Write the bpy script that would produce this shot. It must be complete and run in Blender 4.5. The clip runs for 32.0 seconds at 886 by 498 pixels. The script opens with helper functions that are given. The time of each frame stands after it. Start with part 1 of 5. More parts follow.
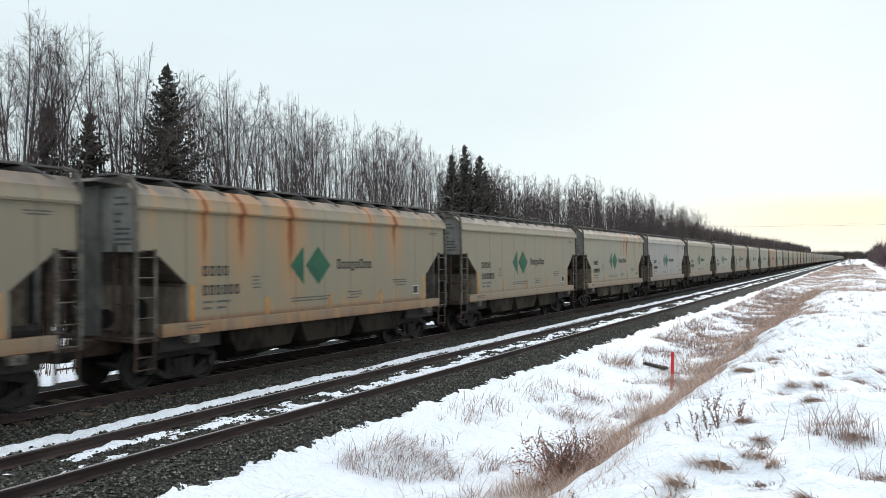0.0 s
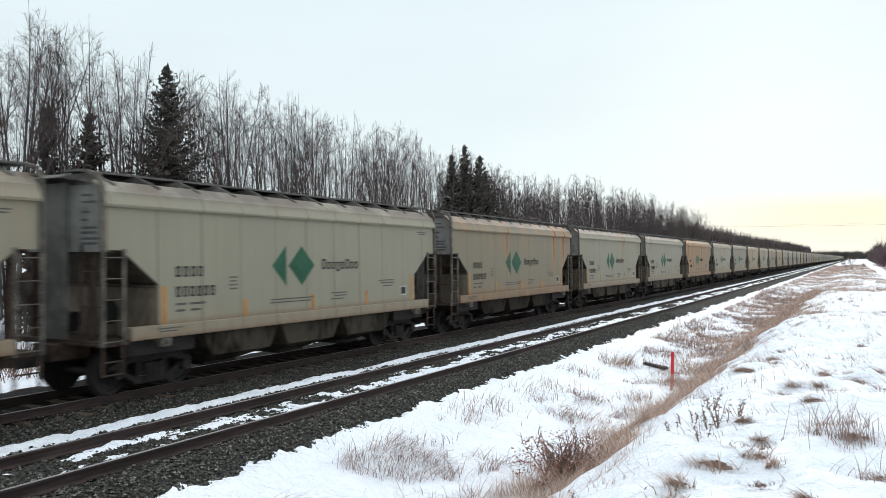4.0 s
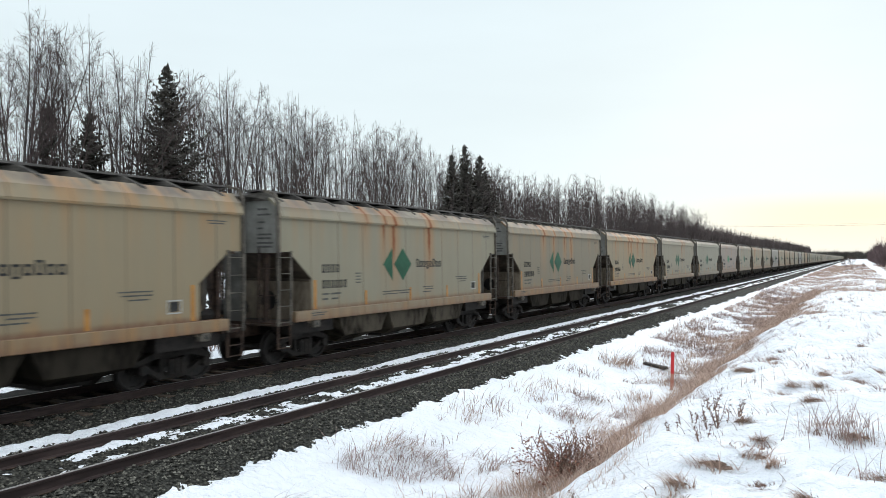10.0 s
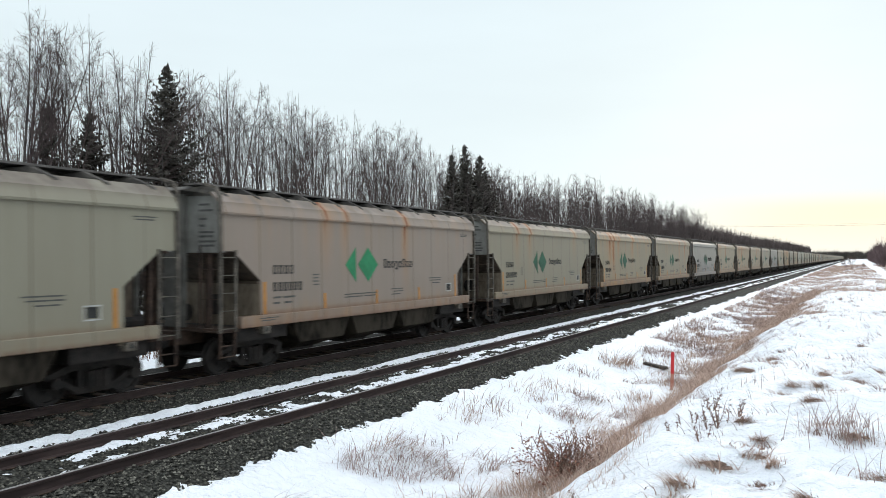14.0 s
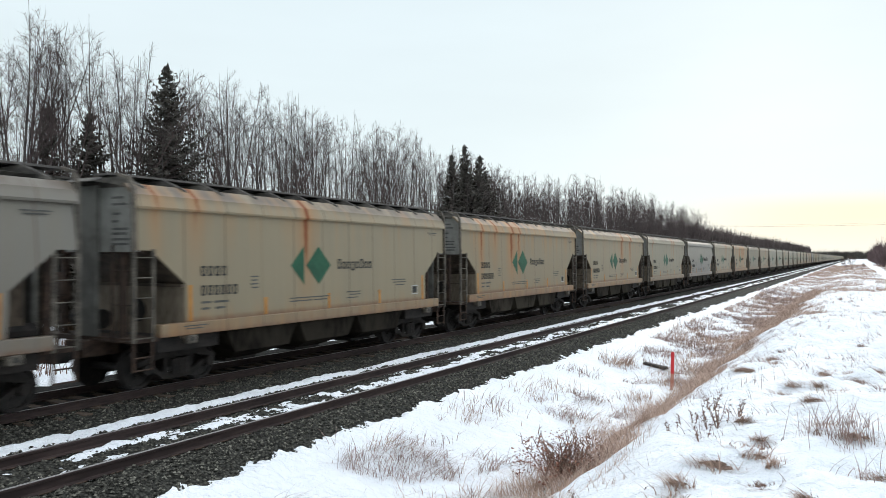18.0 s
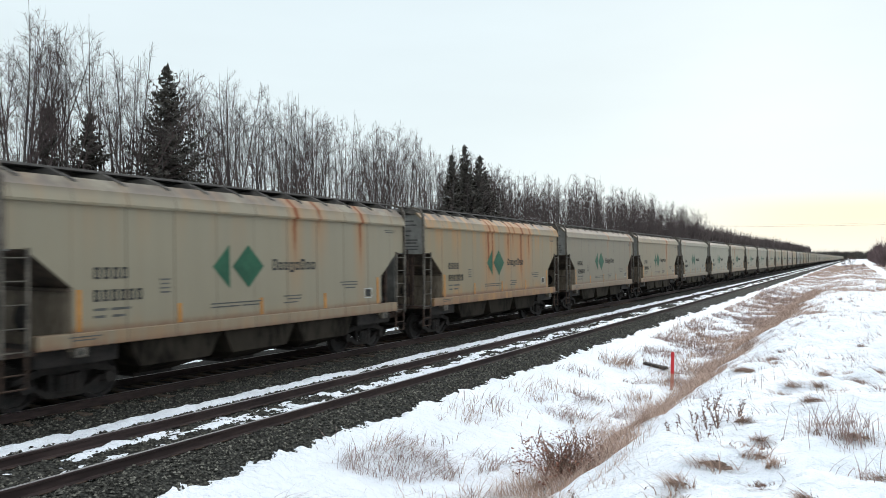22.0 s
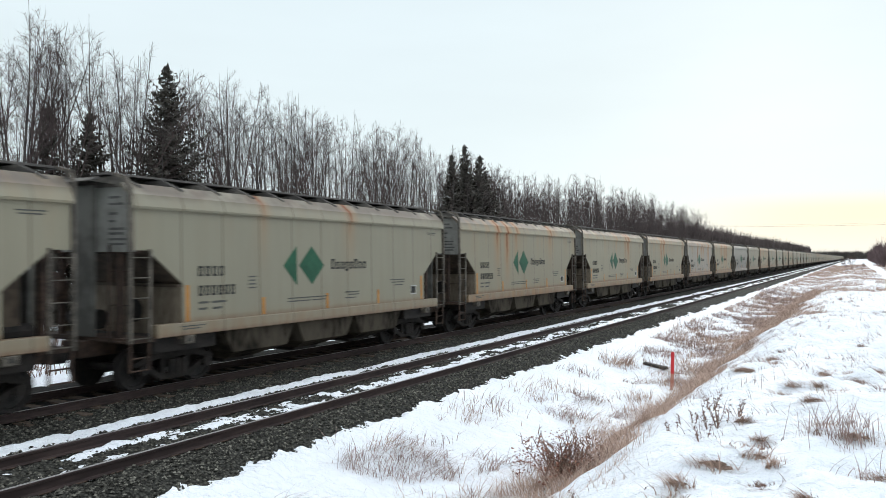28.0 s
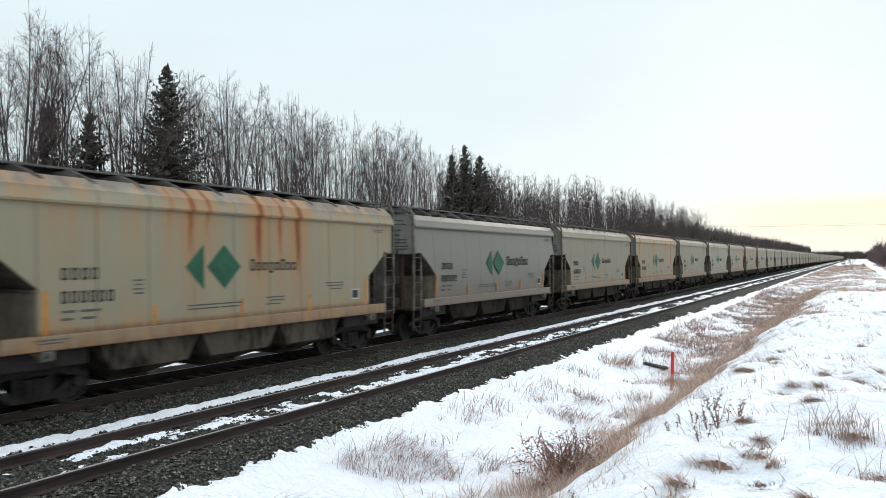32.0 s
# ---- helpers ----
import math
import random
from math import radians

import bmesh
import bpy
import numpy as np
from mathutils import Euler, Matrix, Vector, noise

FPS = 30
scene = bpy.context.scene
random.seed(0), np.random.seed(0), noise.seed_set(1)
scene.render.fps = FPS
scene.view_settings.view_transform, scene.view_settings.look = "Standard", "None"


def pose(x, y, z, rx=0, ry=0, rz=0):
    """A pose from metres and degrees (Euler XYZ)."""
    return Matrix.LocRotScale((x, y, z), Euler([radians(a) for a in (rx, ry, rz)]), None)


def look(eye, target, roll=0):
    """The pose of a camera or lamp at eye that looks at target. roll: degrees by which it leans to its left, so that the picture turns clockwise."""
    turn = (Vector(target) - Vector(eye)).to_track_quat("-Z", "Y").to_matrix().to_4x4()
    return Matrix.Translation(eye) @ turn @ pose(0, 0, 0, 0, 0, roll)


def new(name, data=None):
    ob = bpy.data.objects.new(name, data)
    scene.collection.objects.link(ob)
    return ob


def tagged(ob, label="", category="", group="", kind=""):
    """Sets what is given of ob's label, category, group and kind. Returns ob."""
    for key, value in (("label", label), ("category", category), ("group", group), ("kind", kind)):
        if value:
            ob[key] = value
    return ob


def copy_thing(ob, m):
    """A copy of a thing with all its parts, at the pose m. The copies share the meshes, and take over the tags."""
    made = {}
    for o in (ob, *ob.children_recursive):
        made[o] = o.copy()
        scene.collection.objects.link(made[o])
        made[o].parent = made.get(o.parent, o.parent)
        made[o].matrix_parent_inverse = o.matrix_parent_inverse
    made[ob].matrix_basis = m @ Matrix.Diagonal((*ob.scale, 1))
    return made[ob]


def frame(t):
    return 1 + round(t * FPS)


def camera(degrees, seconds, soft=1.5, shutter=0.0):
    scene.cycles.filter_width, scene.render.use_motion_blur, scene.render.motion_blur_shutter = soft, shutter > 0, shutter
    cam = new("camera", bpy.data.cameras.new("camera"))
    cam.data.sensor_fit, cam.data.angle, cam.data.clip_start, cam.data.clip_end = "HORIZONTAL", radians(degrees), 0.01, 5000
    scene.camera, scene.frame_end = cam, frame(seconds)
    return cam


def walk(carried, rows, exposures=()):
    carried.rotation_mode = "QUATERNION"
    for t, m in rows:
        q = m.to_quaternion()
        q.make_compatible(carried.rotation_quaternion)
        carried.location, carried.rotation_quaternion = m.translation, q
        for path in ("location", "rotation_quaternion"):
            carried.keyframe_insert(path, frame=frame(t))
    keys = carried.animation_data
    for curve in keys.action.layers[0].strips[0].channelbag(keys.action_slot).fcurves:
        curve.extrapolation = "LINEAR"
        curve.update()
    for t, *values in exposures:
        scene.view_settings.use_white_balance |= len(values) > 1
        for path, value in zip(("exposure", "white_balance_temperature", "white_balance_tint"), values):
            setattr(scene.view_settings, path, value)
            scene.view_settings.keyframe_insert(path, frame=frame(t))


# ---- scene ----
# Winter railway line: a long train of covered hoppers rolls past on the far track of two.
# x: across the line, y: along it, z: up from the top of the rails.
cam = camera(60.66, 32.0, soft=0.62, shutter=0.21)
EYE = pose(10.05, 0, 2.884, 90.641, 0, 28.515)
walk(cam, [(0, EYE), (32, EYE)], exposures=[(0, 0.0), (32, 0.0)])

FAR_TRACK = -4.48          # centre line of the train's track
PITCH = 14.63              # coupler to coupler
WHEEL = 0.457
HEAD = 2.703               # middle of the first car at the start


def travelled(t):
    """Metres that the train has rolled by t seconds."""
    return 18.411 * t + 0.01851 * t * t - 0.000146 * t ** 3


# ---- world and light ----
world = bpy.data.worlds.new("overcast_sky")
scene.world = world
world.use_nodes = True


def world_nodes():
    nt = world.node_tree
    nt.nodes.clear()
    N, Lk = nt.nodes.new, nt.links.new
    out = N("ShaderNodeOutputWorld")
    sky = N("ShaderNodeTexSky")
    sky.sky_type, sky.sun_disc = "NISHITA", False
    sky.sun_elevation, sky.sun_rotation = radians(15), radians(-5)
    b1 = N("ShaderNodeBackground")
    b1.inputs[1].default_value = 0.0035
    Lk(sky.outputs[0], b1.inputs[0])
    tc = N("ShaderNodeTexCoord")
    sep = N("ShaderNodeSeparateXYZ")
    Lk(tc.outputs["Generated"], sep.inputs[0])
    # cloud deck: paler towards the horizon
    up = N("ShaderNodeValToRGB")
    stops = ((0.0, (0.84, 0.945, 0.975, 1)), (0.12, (0.87, 0.985, 1.02, 1)), (0.36, (0.83, 0.955, 1.01, 1)), (0.60, (1.50, 1.64, 1.78, 1)), (1.0, (1.72, 1.87, 2.02, 1)))
    for _ in range(3):
        up.color_ramp.elements.new(0.5)
    for e, (at, c) in zip(up.color_ramp.elements, stops):
        e.position, e.color = at, c
    Lk(sep.outputs[2], up.inputs[0])
    cl = N("ShaderNodeTexNoise")
    cl.inputs["Scale"].default_value, cl.inputs["Detail"].default_value = 2.2, 4
    mp = N("ShaderNodeMapping")
    mp.inputs["Scale"].default_value = (1, 1, 4)
    Lk(tc.outputs["Generated"], mp.inputs[0])
    Lk(mp.outputs[0], cl.inputs[0])
    clr = N("ShaderNodeMapRange")
    clr.inputs[1].default_value, clr.inputs[2].default_value = 0.3, 0.7
    clr.inputs[3].default_value, clr.inputs[4].default_value = 0.96, 1.03
    Lk(cl.outputs[0], clr.inputs[0])
    mul = N("ShaderNodeMix")
    mul.data_type, mul.blend_type = "RGBA", "MULTIPLY"
    mul.inputs[0].default_value = 1
    Lk(up.outputs[0], mul.inputs[6])
    Lk(clr.outputs[0], mul.inputs[7])
    # warm light of the low sun behind the cloud
    dot = N("ShaderNodeVectorMath")
    dot.operation = "DOT_PRODUCT"
    dot.inputs[1].default_value = (0.10, 0.995, 0.0)
    Lk(tc.outputs["Generated"], dot.inputs[0])
    az = N("ShaderNodeMapRange")
    az.interpolation_type = "SMOOTHSTEP"
    az.inputs[1].default_value, az.inputs[2].default_value = 0.945, 0.997
    Lk(dot.outputs["Value"], az.inputs[0])
    el = N("ShaderNodeMapRange")
    el.interpolation_type = "SMOOTHSTEP"
    el.inputs[1].default_value, el.inputs[2].default_value = 0.082, 0.056
    Lk(sep.outputs[2], el.inputs[0])
    w = N("ShaderNodeMath")
    w.operation = "MULTIPLY"
    Lk(az.outputs[0], w.inputs[0])
    Lk(el.outputs[0], w.inputs[1])
    lowest = N("ShaderNodeMapRange")
    lowest.inputs[1].default_value, lowest.inputs[2].default_value = 0.012, 0.046
    lowest.inputs[3].default_value, lowest.inputs[4].default_value = 0.30, 1.0
    Lk(sep.outputs[2], lowest.inputs[0])
    w2 = N("ShaderNodeMath")
    w2.operation = "MULTIPLY"
    Lk(w.outputs[0], w2.inputs[0])
    Lk(lowest.outputs[0], w2.inputs[1])
    mix = N("ShaderNodeMix")
    mix.data_type = "RGBA"
    Lk(w2.outputs[0], mix.inputs[0])
    Lk(mul.outputs[2], mix.inputs[6])
    mix.inputs[7].default_value = (1.02, 0.965, 0.76, 1)
    b2 = N("ShaderNodeBackground")
    b2.inputs[1].default_value = 0.94
    Lk(mix.outputs[2], b2.inputs[0])
    add = N("ShaderNodeAddShader")
    Lk(b1.outputs[0], add.inputs[0])
    Lk(b2.outputs[0], add.inputs[1])
    Lk(add.outputs[0], out.inputs[0])


world_nodes()
sun_data = bpy.data.lights.new("sun", "SUN")
sun_data.energy, sun_data.angle, sun_data.color = 0.55, radians(20), (1.0, 0.92, 0.80)
sun = new("sun", sun_data)
sun.matrix_world = look((-8, 100, 28), (0, 0, 0))


# ---- materials ----
def ramp(nt, stops):
    r = nt.nodes.new("ShaderNodeValToRGB")
    els = r.color_ramp.elements
    while len(els) < len(stops):
        els.new(0.5)
    for e, (p, c) in zip(els, stops):
        e.position = p
        e.color = (*c, 1) if len(c) == 3 else c
    return r


def base(name, rough=0.7, metal=0.0):
    m = bpy.data.materials.new(name)
    m.use_nodes = True
    nt = m.node_tree
    b = nt.nodes["Principled BSDF"]
    b.inputs["Roughness"].default_value, b.inputs["Metallic"].default_value = rough, metal
    return m, nt, b


def noise_node(nt, vec, scale, detail=4, rough=0.55):
    n = nt.nodes.new("ShaderNodeTexNoise")
    n.inputs["Scale"].default_value, n.inputs["Detail"].default_value, n.inputs["Roughness"].default_value = scale, detail, rough
    if vec is not None:
        nt.links.new(vec, n.inputs["Vector"])
    return n


def math_node(nt, op, a, b=0.0, clamp=False):
    n = nt.nodes.new("ShaderNodeMath")
    n.operation, n.use_clamp = op, clamp
    for s, v in zip(n.inputs, (a, b)):
        if isinstance(v, (int, float)):
            s.default_value = v
        else:
            nt.links.new(v, s)
    return n.outputs[0]


def span(nt, v, a, b, c=0.0, d=1.0, smooth=True):
    n = nt.nodes.new("ShaderNodeMapRange")
    n.interpolation_type = "SMOOTHSTEP" if smooth else "LINEAR"
    nt.links.new(v, n.inputs[0])
    for k, q in zip((1, 2, 3, 4), (a, b, c, d)):
        if isinstance(q, (int, float)):
            n.inputs[k].default_value = q
        else:
            nt.links.new(q, n.inputs[k])
    return n.outputs[0]


def mixed(nt, f, a, b, mode="MIX"):
    n = nt.nodes.new("ShaderNodeMix")
    n.data_type, n.blend_type = "RGBA", mode
    for s, v in ((n.inputs[0], f), (n.inputs[6], a), (n.inputs[7], b)):
        if isinstance(v, (int, float)):
            s.default_value = v
        elif isinstance(v, tuple):
            s.default_value = (*v, 1)
        else:
            nt.links.new(v, s)
    return n.outputs[2]


def bump(nt, b, height, strength=0.3, dist=0.01):
    n = nt.nodes.new("ShaderNodeBump")
    n.inputs["Strength"].default_value, n.inputs["Distance"].default_value = strength, dist
    nt.links.new(height, n.inputs["Height"])
    nt.links.new(n.outputs[0], b.inputs["Normal"])


def coords(nt, scale=None):
    tc = nt.nodes.new("ShaderNodeTexCoord").outputs["Object"]
    if scale is None:
        return tc
    mp = nt.nodes.new("ShaderNodeMapping")
    mp.inputs["Scale"].default_value = scale
    nt.links.new(tc, mp.inputs[0])
    return mp.outputs[0]


def speckled(name, dark, light, scale, rough=0.8, metal=0.0, fine=6.0, relief=0.3, dist=0.01, stretch=None, gloss=0.3):
    """Two scales of noise between two colours, with relief."""
    m, nt, b = base(name, rough, metal)
    v = coords(nt, stretch)
    n1, n2 = noise_node(nt, v, scale), noise_node(nt, v, scale * fine, 3)
    f = math_node(nt, "ADD", math_node(nt, "MULTIPLY", n1.outputs[0], 0.6), math_node(nt, "MULTIPLY", n2.outputs[0], 0.4))
    f = span(nt, f, 0.36, 0.64)
    nt.links.new(mixed(nt, f, dark, light), b.inputs["Base Color"])
    b.inputs["Specular IOR Level"].default_value = gloss if metal == 0 else 0.5
    bump(nt, b, n2.outputs[0], relief, dist)
    return m


def car_paint(name, metal=0.0, rough=0.55, rust_colour=(0.165, 0.043, 0.012)):
    """Weathered railcar paint. The object's colour is the paint; its alpha says how much rust runs down from the roof."""
    m, nt, b = base(name, rough, metal)
    N, Lk = nt.nodes.new, nt.links.new
    tc = coords(nt)
    info = N("ShaderNodeObjectInfo")
    sep = N("ShaderNodeSeparateXYZ")
    Lk(tc, sep.inputs[0])
    shift = math_node(nt, "MULTIPLY", info.outputs["Random"], 700.0)
    y = math_node(nt, "ADD", sep.outputs[1], shift)

    def along(scale, detail=2):
        c = N("ShaderNodeCombineXYZ")
        Lk(y, c.inputs[1])
        return noise_node(nt, c.outputs[0], scale, detail).outputs[0]

    whole = N("ShaderNodeCombineXYZ")
    Lk(sep.outputs[0], whole.inputs[0])
    Lk(y, whole.inputs[1])
    Lk(sep.outputs[2], whole.inputs[2])
    streaky = N("ShaderNodeMapping")
    streaky.inputs["Scale"].default_value = (1, 3.0, 0.22)
    Lk(whole.outputs[0], streaky.inputs[0])
    amount = info.outputs["Alpha"]
    grain = span(nt, noise_node(nt, streaky.outputs[0], 3.0, 5, 0.65).outputs[0], 0.30, 0.60)
    # rust that runs down from the roof brackets: each car carries the places of up to six runs
    wander = N("ShaderNodeMapping")
    wander.inputs["Scale"].default_value = (0.2, 0.9, 1.4)
    Lk(whole.outputs[0], wander.inputs[0])
    wob = math_node(nt, "MULTIPLY", math_node(nt, "SUBTRACT", noise_node(nt, wander.outputs[0], 1.6, 3).outputs[0], 0.5), 0.16)
    y_here = math_node(nt, "ADD", sep.outputs[1], wob)
    core, wide = None, None
    for row in ("stains_a", "stains_b"):
        at = N("ShaderNodeAttribute")
        at.attribute_type, at.attribute_name = "OBJECT", row
        places = N("ShaderNodeSeparateXYZ")
        Lk(at.outputs["Vector"], places.inputs[0])
        for k in range(3):
            p = places.outputs[k]
            own = math_node(nt, "FRACT", math_node(nt, "MULTIPLY", p, 7.37))
            other = math_node(nt, "FRACT", math_node(nt, "MULTIPLY", p, 3.91))
            d = math_node(nt, "ABSOLUTE", math_node(nt, "SUBTRACT", y_here, p))
            width = math_node(nt, "ADD", math_node(nt, "MULTIPLY", other, 0.10), 0.06)
            end = math_node(nt, "SUBTRACT", 3.75, math_node(nt, "MULTIPLY", math_node(nt, "ADD", math_node(nt, "MULTIPLY", own, 1.6), 0.55), math_node(nt, "ADD", math_node(nt, "MULTIPLY", amount, 1.1), 0.3)))
            down = span(nt, sep.outputs[2], end, math_node(nt, "ADD", end, 1.5))
            thin = math_node(nt, "MULTIPLY", width, math_node(nt, "ADD", math_node(nt, "MULTIPLY", down, 0.7), 0.3))
            run = math_node(nt, "MULTIPLY", span(nt, d, math_node(nt, "MULTIPLY", thin, 0.25), thin, 1.0, 0.0), down)
            far_down = span(nt, sep.outputs[2], math_node(nt, "SUBTRACT", end, 1.3), math_node(nt, "ADD", end, 1.9))
            halo = math_node(nt, "MULTIPLY", span(nt, d, 0.0, math_node(nt, "MULTIPLY", width, math_node(nt, "ADD", math_node(nt, "MULTIPLY", amount, 4.0), 2.6)), 1.0, 0.0), far_down)
            core = run if core is None else math_node(nt, "MAXIMUM", core, run)
            wide = halo if wide is None else math_node(nt, "MAXIMUM", wide, halo)
    # faint hair runs between them
    hair = span(nt, along(6.0, 2), math_node(nt, "SUBTRACT", 0.70, math_node(nt, "MULTIPLY", amount, 0.10)), 0.80)
    hair = math_node(nt, "MULTIPLY", math_node(nt, "MULTIPLY", hair, span(nt, along(0.8, 2), 0.42, 0.60)), span(nt, sep.outputs[2], 2.2, 4.3))
    core = math_node(nt, "MULTIPLY", core, math_node(nt, "ADD", math_node(nt, "MULTIPLY", grain, 0.35), 0.65))
    wide = math_node(nt, "ADD", math_node(nt, "MULTIPLY", wide, math_node(nt, "ADD", math_node(nt, "MULTIPLY", amount, 0.95), 0.36)), math_node(nt, "MULTIPLY", hair, 0.45), True)
    dirt = span(nt, noise_node(nt, streaky.outputs[0], 1.2, 5, 0.6).outputs[0], 0.35, 0.72)
    cloud = span(nt, noise_node(nt, whole.outputs[0], 0.45, 3).outputs[0], 0.3, 0.7)
    heavy = math_node(nt, "POWER", amount, 2.0)
    tone = mixed(nt, heavy, info.outputs["Color"], mixed(nt, 1.0, info.outputs["Color"], (1.13, 0.965, 0.74), "MULTIPLY"))
    c = mixed(nt, math_node(nt, "MULTIPLY", dirt, 0.20), tone, (0.173, 0.14, 0.09))
    c = mixed(nt, math_node(nt, "MULTIPLY", cloud, 0.15), c, (0.151, 0.13, 0.097))
    # grime thrown up along the bottom edge
    low = math_node(nt, "MULTIPLY", span(nt, sep.outputs[2], 1.75, 1.2), math_node(nt, "ADD", math_node(nt, "MULTIPLY", dirt, 0.5), 0.4))
    c = mixed(nt, math_node(nt, "MULTIPLY", low, math_node(nt, "ADD", math_node(nt, "MULTIPLY", amount, 1.3), 0.30), True), c, (0.190, 0.098, 0.046))
    edge = math_node(nt, "MULTIPLY", span(nt, sep.outputs[2], 1.30, 1.18), math_node(nt, "ADD", math_node(nt, "MULTIPLY", grain, 0.55), 0.15))
    c = mixed(nt, edge, c, (0.13, 0.062, 0.032))
    # soot smears, with the shade under the roof brackets painted into the same band
    soot_shade = math_node(nt, "MULTIPLY", span(nt, sep.outputs[2], 4.02, 4.30), span(nt, noise_node(nt, whole.outputs[0], 1.1, 4, 0.6).outputs[0], 0.26, 0.56))
    c = mixed(nt, math_node(nt, "MULTIPLY", soot_shade, 0.95), c, (0.092, 0.068, 0.048))
    # orange bloom of rust under the roof and above the sill
    bloom = span(nt, noise_node(nt, streaky.outputs[0], 0.8, 4, 0.6).outputs[0], 0.46, 0.66)
    reach = math_node(nt, "MAXIMUM", span(nt, sep.outputs[2], 2.6, 4.3, 0.1, 1.0), span(nt, sep.outputs[2], 2.1, 1.3))
    bloom = math_node(nt, "MULTIPLY", math_node(nt, "MULTIPLY", bloom, reach), math_node(nt, "MULTIPLY", heavy, 1.5), True)
    c = mixed(nt, bloom, c, (0.285, 0.150, 0.052))
    c = mixed(nt, wide, c, (0.285, 0.140, 0.046))
    c = mixed(nt, core, c, rust_colour)
    # rust line where the side sheet meets the sill
    ledge = math_node(nt, "MULTIPLY", span(nt, sep.outputs[2], 1.435, 1.455), span(nt, sep.outputs[2], 1.60, 1.47))
    c = mixed(nt, math_node(nt, "MULTIPLY", math_node(nt, "MULTIPLY", ledge, math_node(nt, "ADD", amount, 0.25)), math_node(nt, "ADD", math_node(nt, "MULTIPLY", grain, 0.6), 0.4)), c, (0.135, 0.065, 0.030))
    # seams of the side sheets
    seam = math_node(nt, "PINGPONG", math_node(nt, "ADD", sep.outputs[1], 0.37), 0.62)
    seam_f = span(nt, seam, 0.0, 0.030, 1.0, 0.0)
    c = mixed(nt, math_node(nt, "MULTIPLY", math_node(nt, "MULTIPLY", seam_f, span(nt, along(0.5, 2), 0.28, 0.52)), 0.9), c, (0.088, 0.058, 0.034))
    Lk(c, b.inputs["Base Color"])
    r = span(nt, core, 0.0, 1.0, rough, 0.9)
    Lk(r, b.inputs["Roughness"])
    if metal:
        Lk(span(nt, core, 0.0, 1.0, metal, 0.0), b.inputs["Metallic"])
    h = math_node(nt, "ADD", math_node(nt, "MULTIPLY", cloud, 0.5), math_node(nt, "MULTIPLY", seam_f, -0.25))
    bump(nt, b, h, 0.25, 0.03)
    return m


def snow_material():
    m, nt, b = base("snow", 0.6)
    v = coords(nt)
    n1, n2, n3 = noise_node(nt, v, 0.7, 4), noise_node(nt, v, 9, 5), noise_node(nt, v, 60, 3)
    c = mixed(nt, span(nt, n1.outputs[0], 0.35, 0.7), (0.775, 0.805, 0.845), (0.835, 0.855, 0.88))
    nt.links.new(c, b.inputs["Base Color"])
    b.inputs["Subsurface Weight"].default_value = 0.0
    crust = noise_node(nt, coords(nt, (1.0, 1.6, 1.0)), 4.0, 3).outputs[0]
    h = math_node(nt, "ADD", n2.outputs[0], math_node(nt, "MULTIPLY", n3.outputs[0], 0.30))
    h = math_node(nt, "ADD", h, math_node(nt, "MULTIPLY", span(nt, crust, 0.44, 0.56), 0.55))
    bump(nt, b, h, 0.62, 0.11)
    return m


def stone_material(name, dark, light, lump=16):
    m, nt, b = base(name, 0.85)
    v = coords(nt)
    geo = nt.nodes.new("ShaderNodeNewGeometry")
    n = noise_node(nt, v, lump, 4)
    vo = nt.nodes.new("ShaderNodeTexVoronoi")
    vo.inputs["Scale"].default_value = 19
    nt.links.new(v, vo.inputs["Vector"])
    f = math_node(nt, "ADD", math_node(nt, "MULTIPLY", geo.outputs["Random Per Island"], 0.55), math_node(nt, "MULTIPLY", n.outputs[0], 0.5))
    r = ramp(nt, [(0.1, dark), (0.55, tuple((p + q) / 2.6 for p, q in zip(dark, light))), (0.95, light)])
    nt.links.new(f, r.inputs[0])
    shade = mixed(nt, span(nt, vo.outputs["Distance"], 0.25, 0.75), r.outputs[0], dark)
    nt.links.new(shade, b.inputs["Base Color"])
    b.inputs["Specular IOR Level"].default_value = 0.12
    bump(nt, b, vo.outputs["Distance"], 0.6, 0.03)
    return m


def straw_material(name, dark, light):
    m, nt, b = base(name, 0.8)
    geo = nt.nodes.new("ShaderNodeNewGeometry")
    n = noise_node(nt, coords(nt), 1.3, 3)
    f = math_node(nt, "ADD", math_node(nt, "MULTIPLY", geo.outputs["Random Per Island"], 0.6), math_node(nt, "MULTIPLY", n.outputs[0], 0.4))
    nt.links.new(mixed(nt, f, dark, light), b.inputs["Base Color"])
    return m


def dusty_steel(name):
    """Grimy steel; the object's colour is the dust that lies on it."""
    m, nt, b = base(name, 0.9)
    info = nt.nodes.new("ShaderNodeObjectInfo")
    v = coords(nt, (1, 1.5, 0.6))
    n1, n2 = noise_node(nt, v, 0.8, 4), noise_node(nt, v, 5.0, 3)
    f = span(nt, math_node(nt, "ADD", math_node(nt, "MULTIPLY", n1.outputs[0], 0.65), math_node(nt, "MULTIPLY", n2.outputs[0], 0.35)), 0.34, 0.62)
    nt.links.new(mixed(nt, f, (0.004, 0.003, 0.0025), info.outputs["Color"]), b.inputs["Base Color"])
    b.inputs["Specular IOR Level"].default_value = 0.08
    bump(nt, b, n2.outputs[0], 0.15, 0.01)
    return m


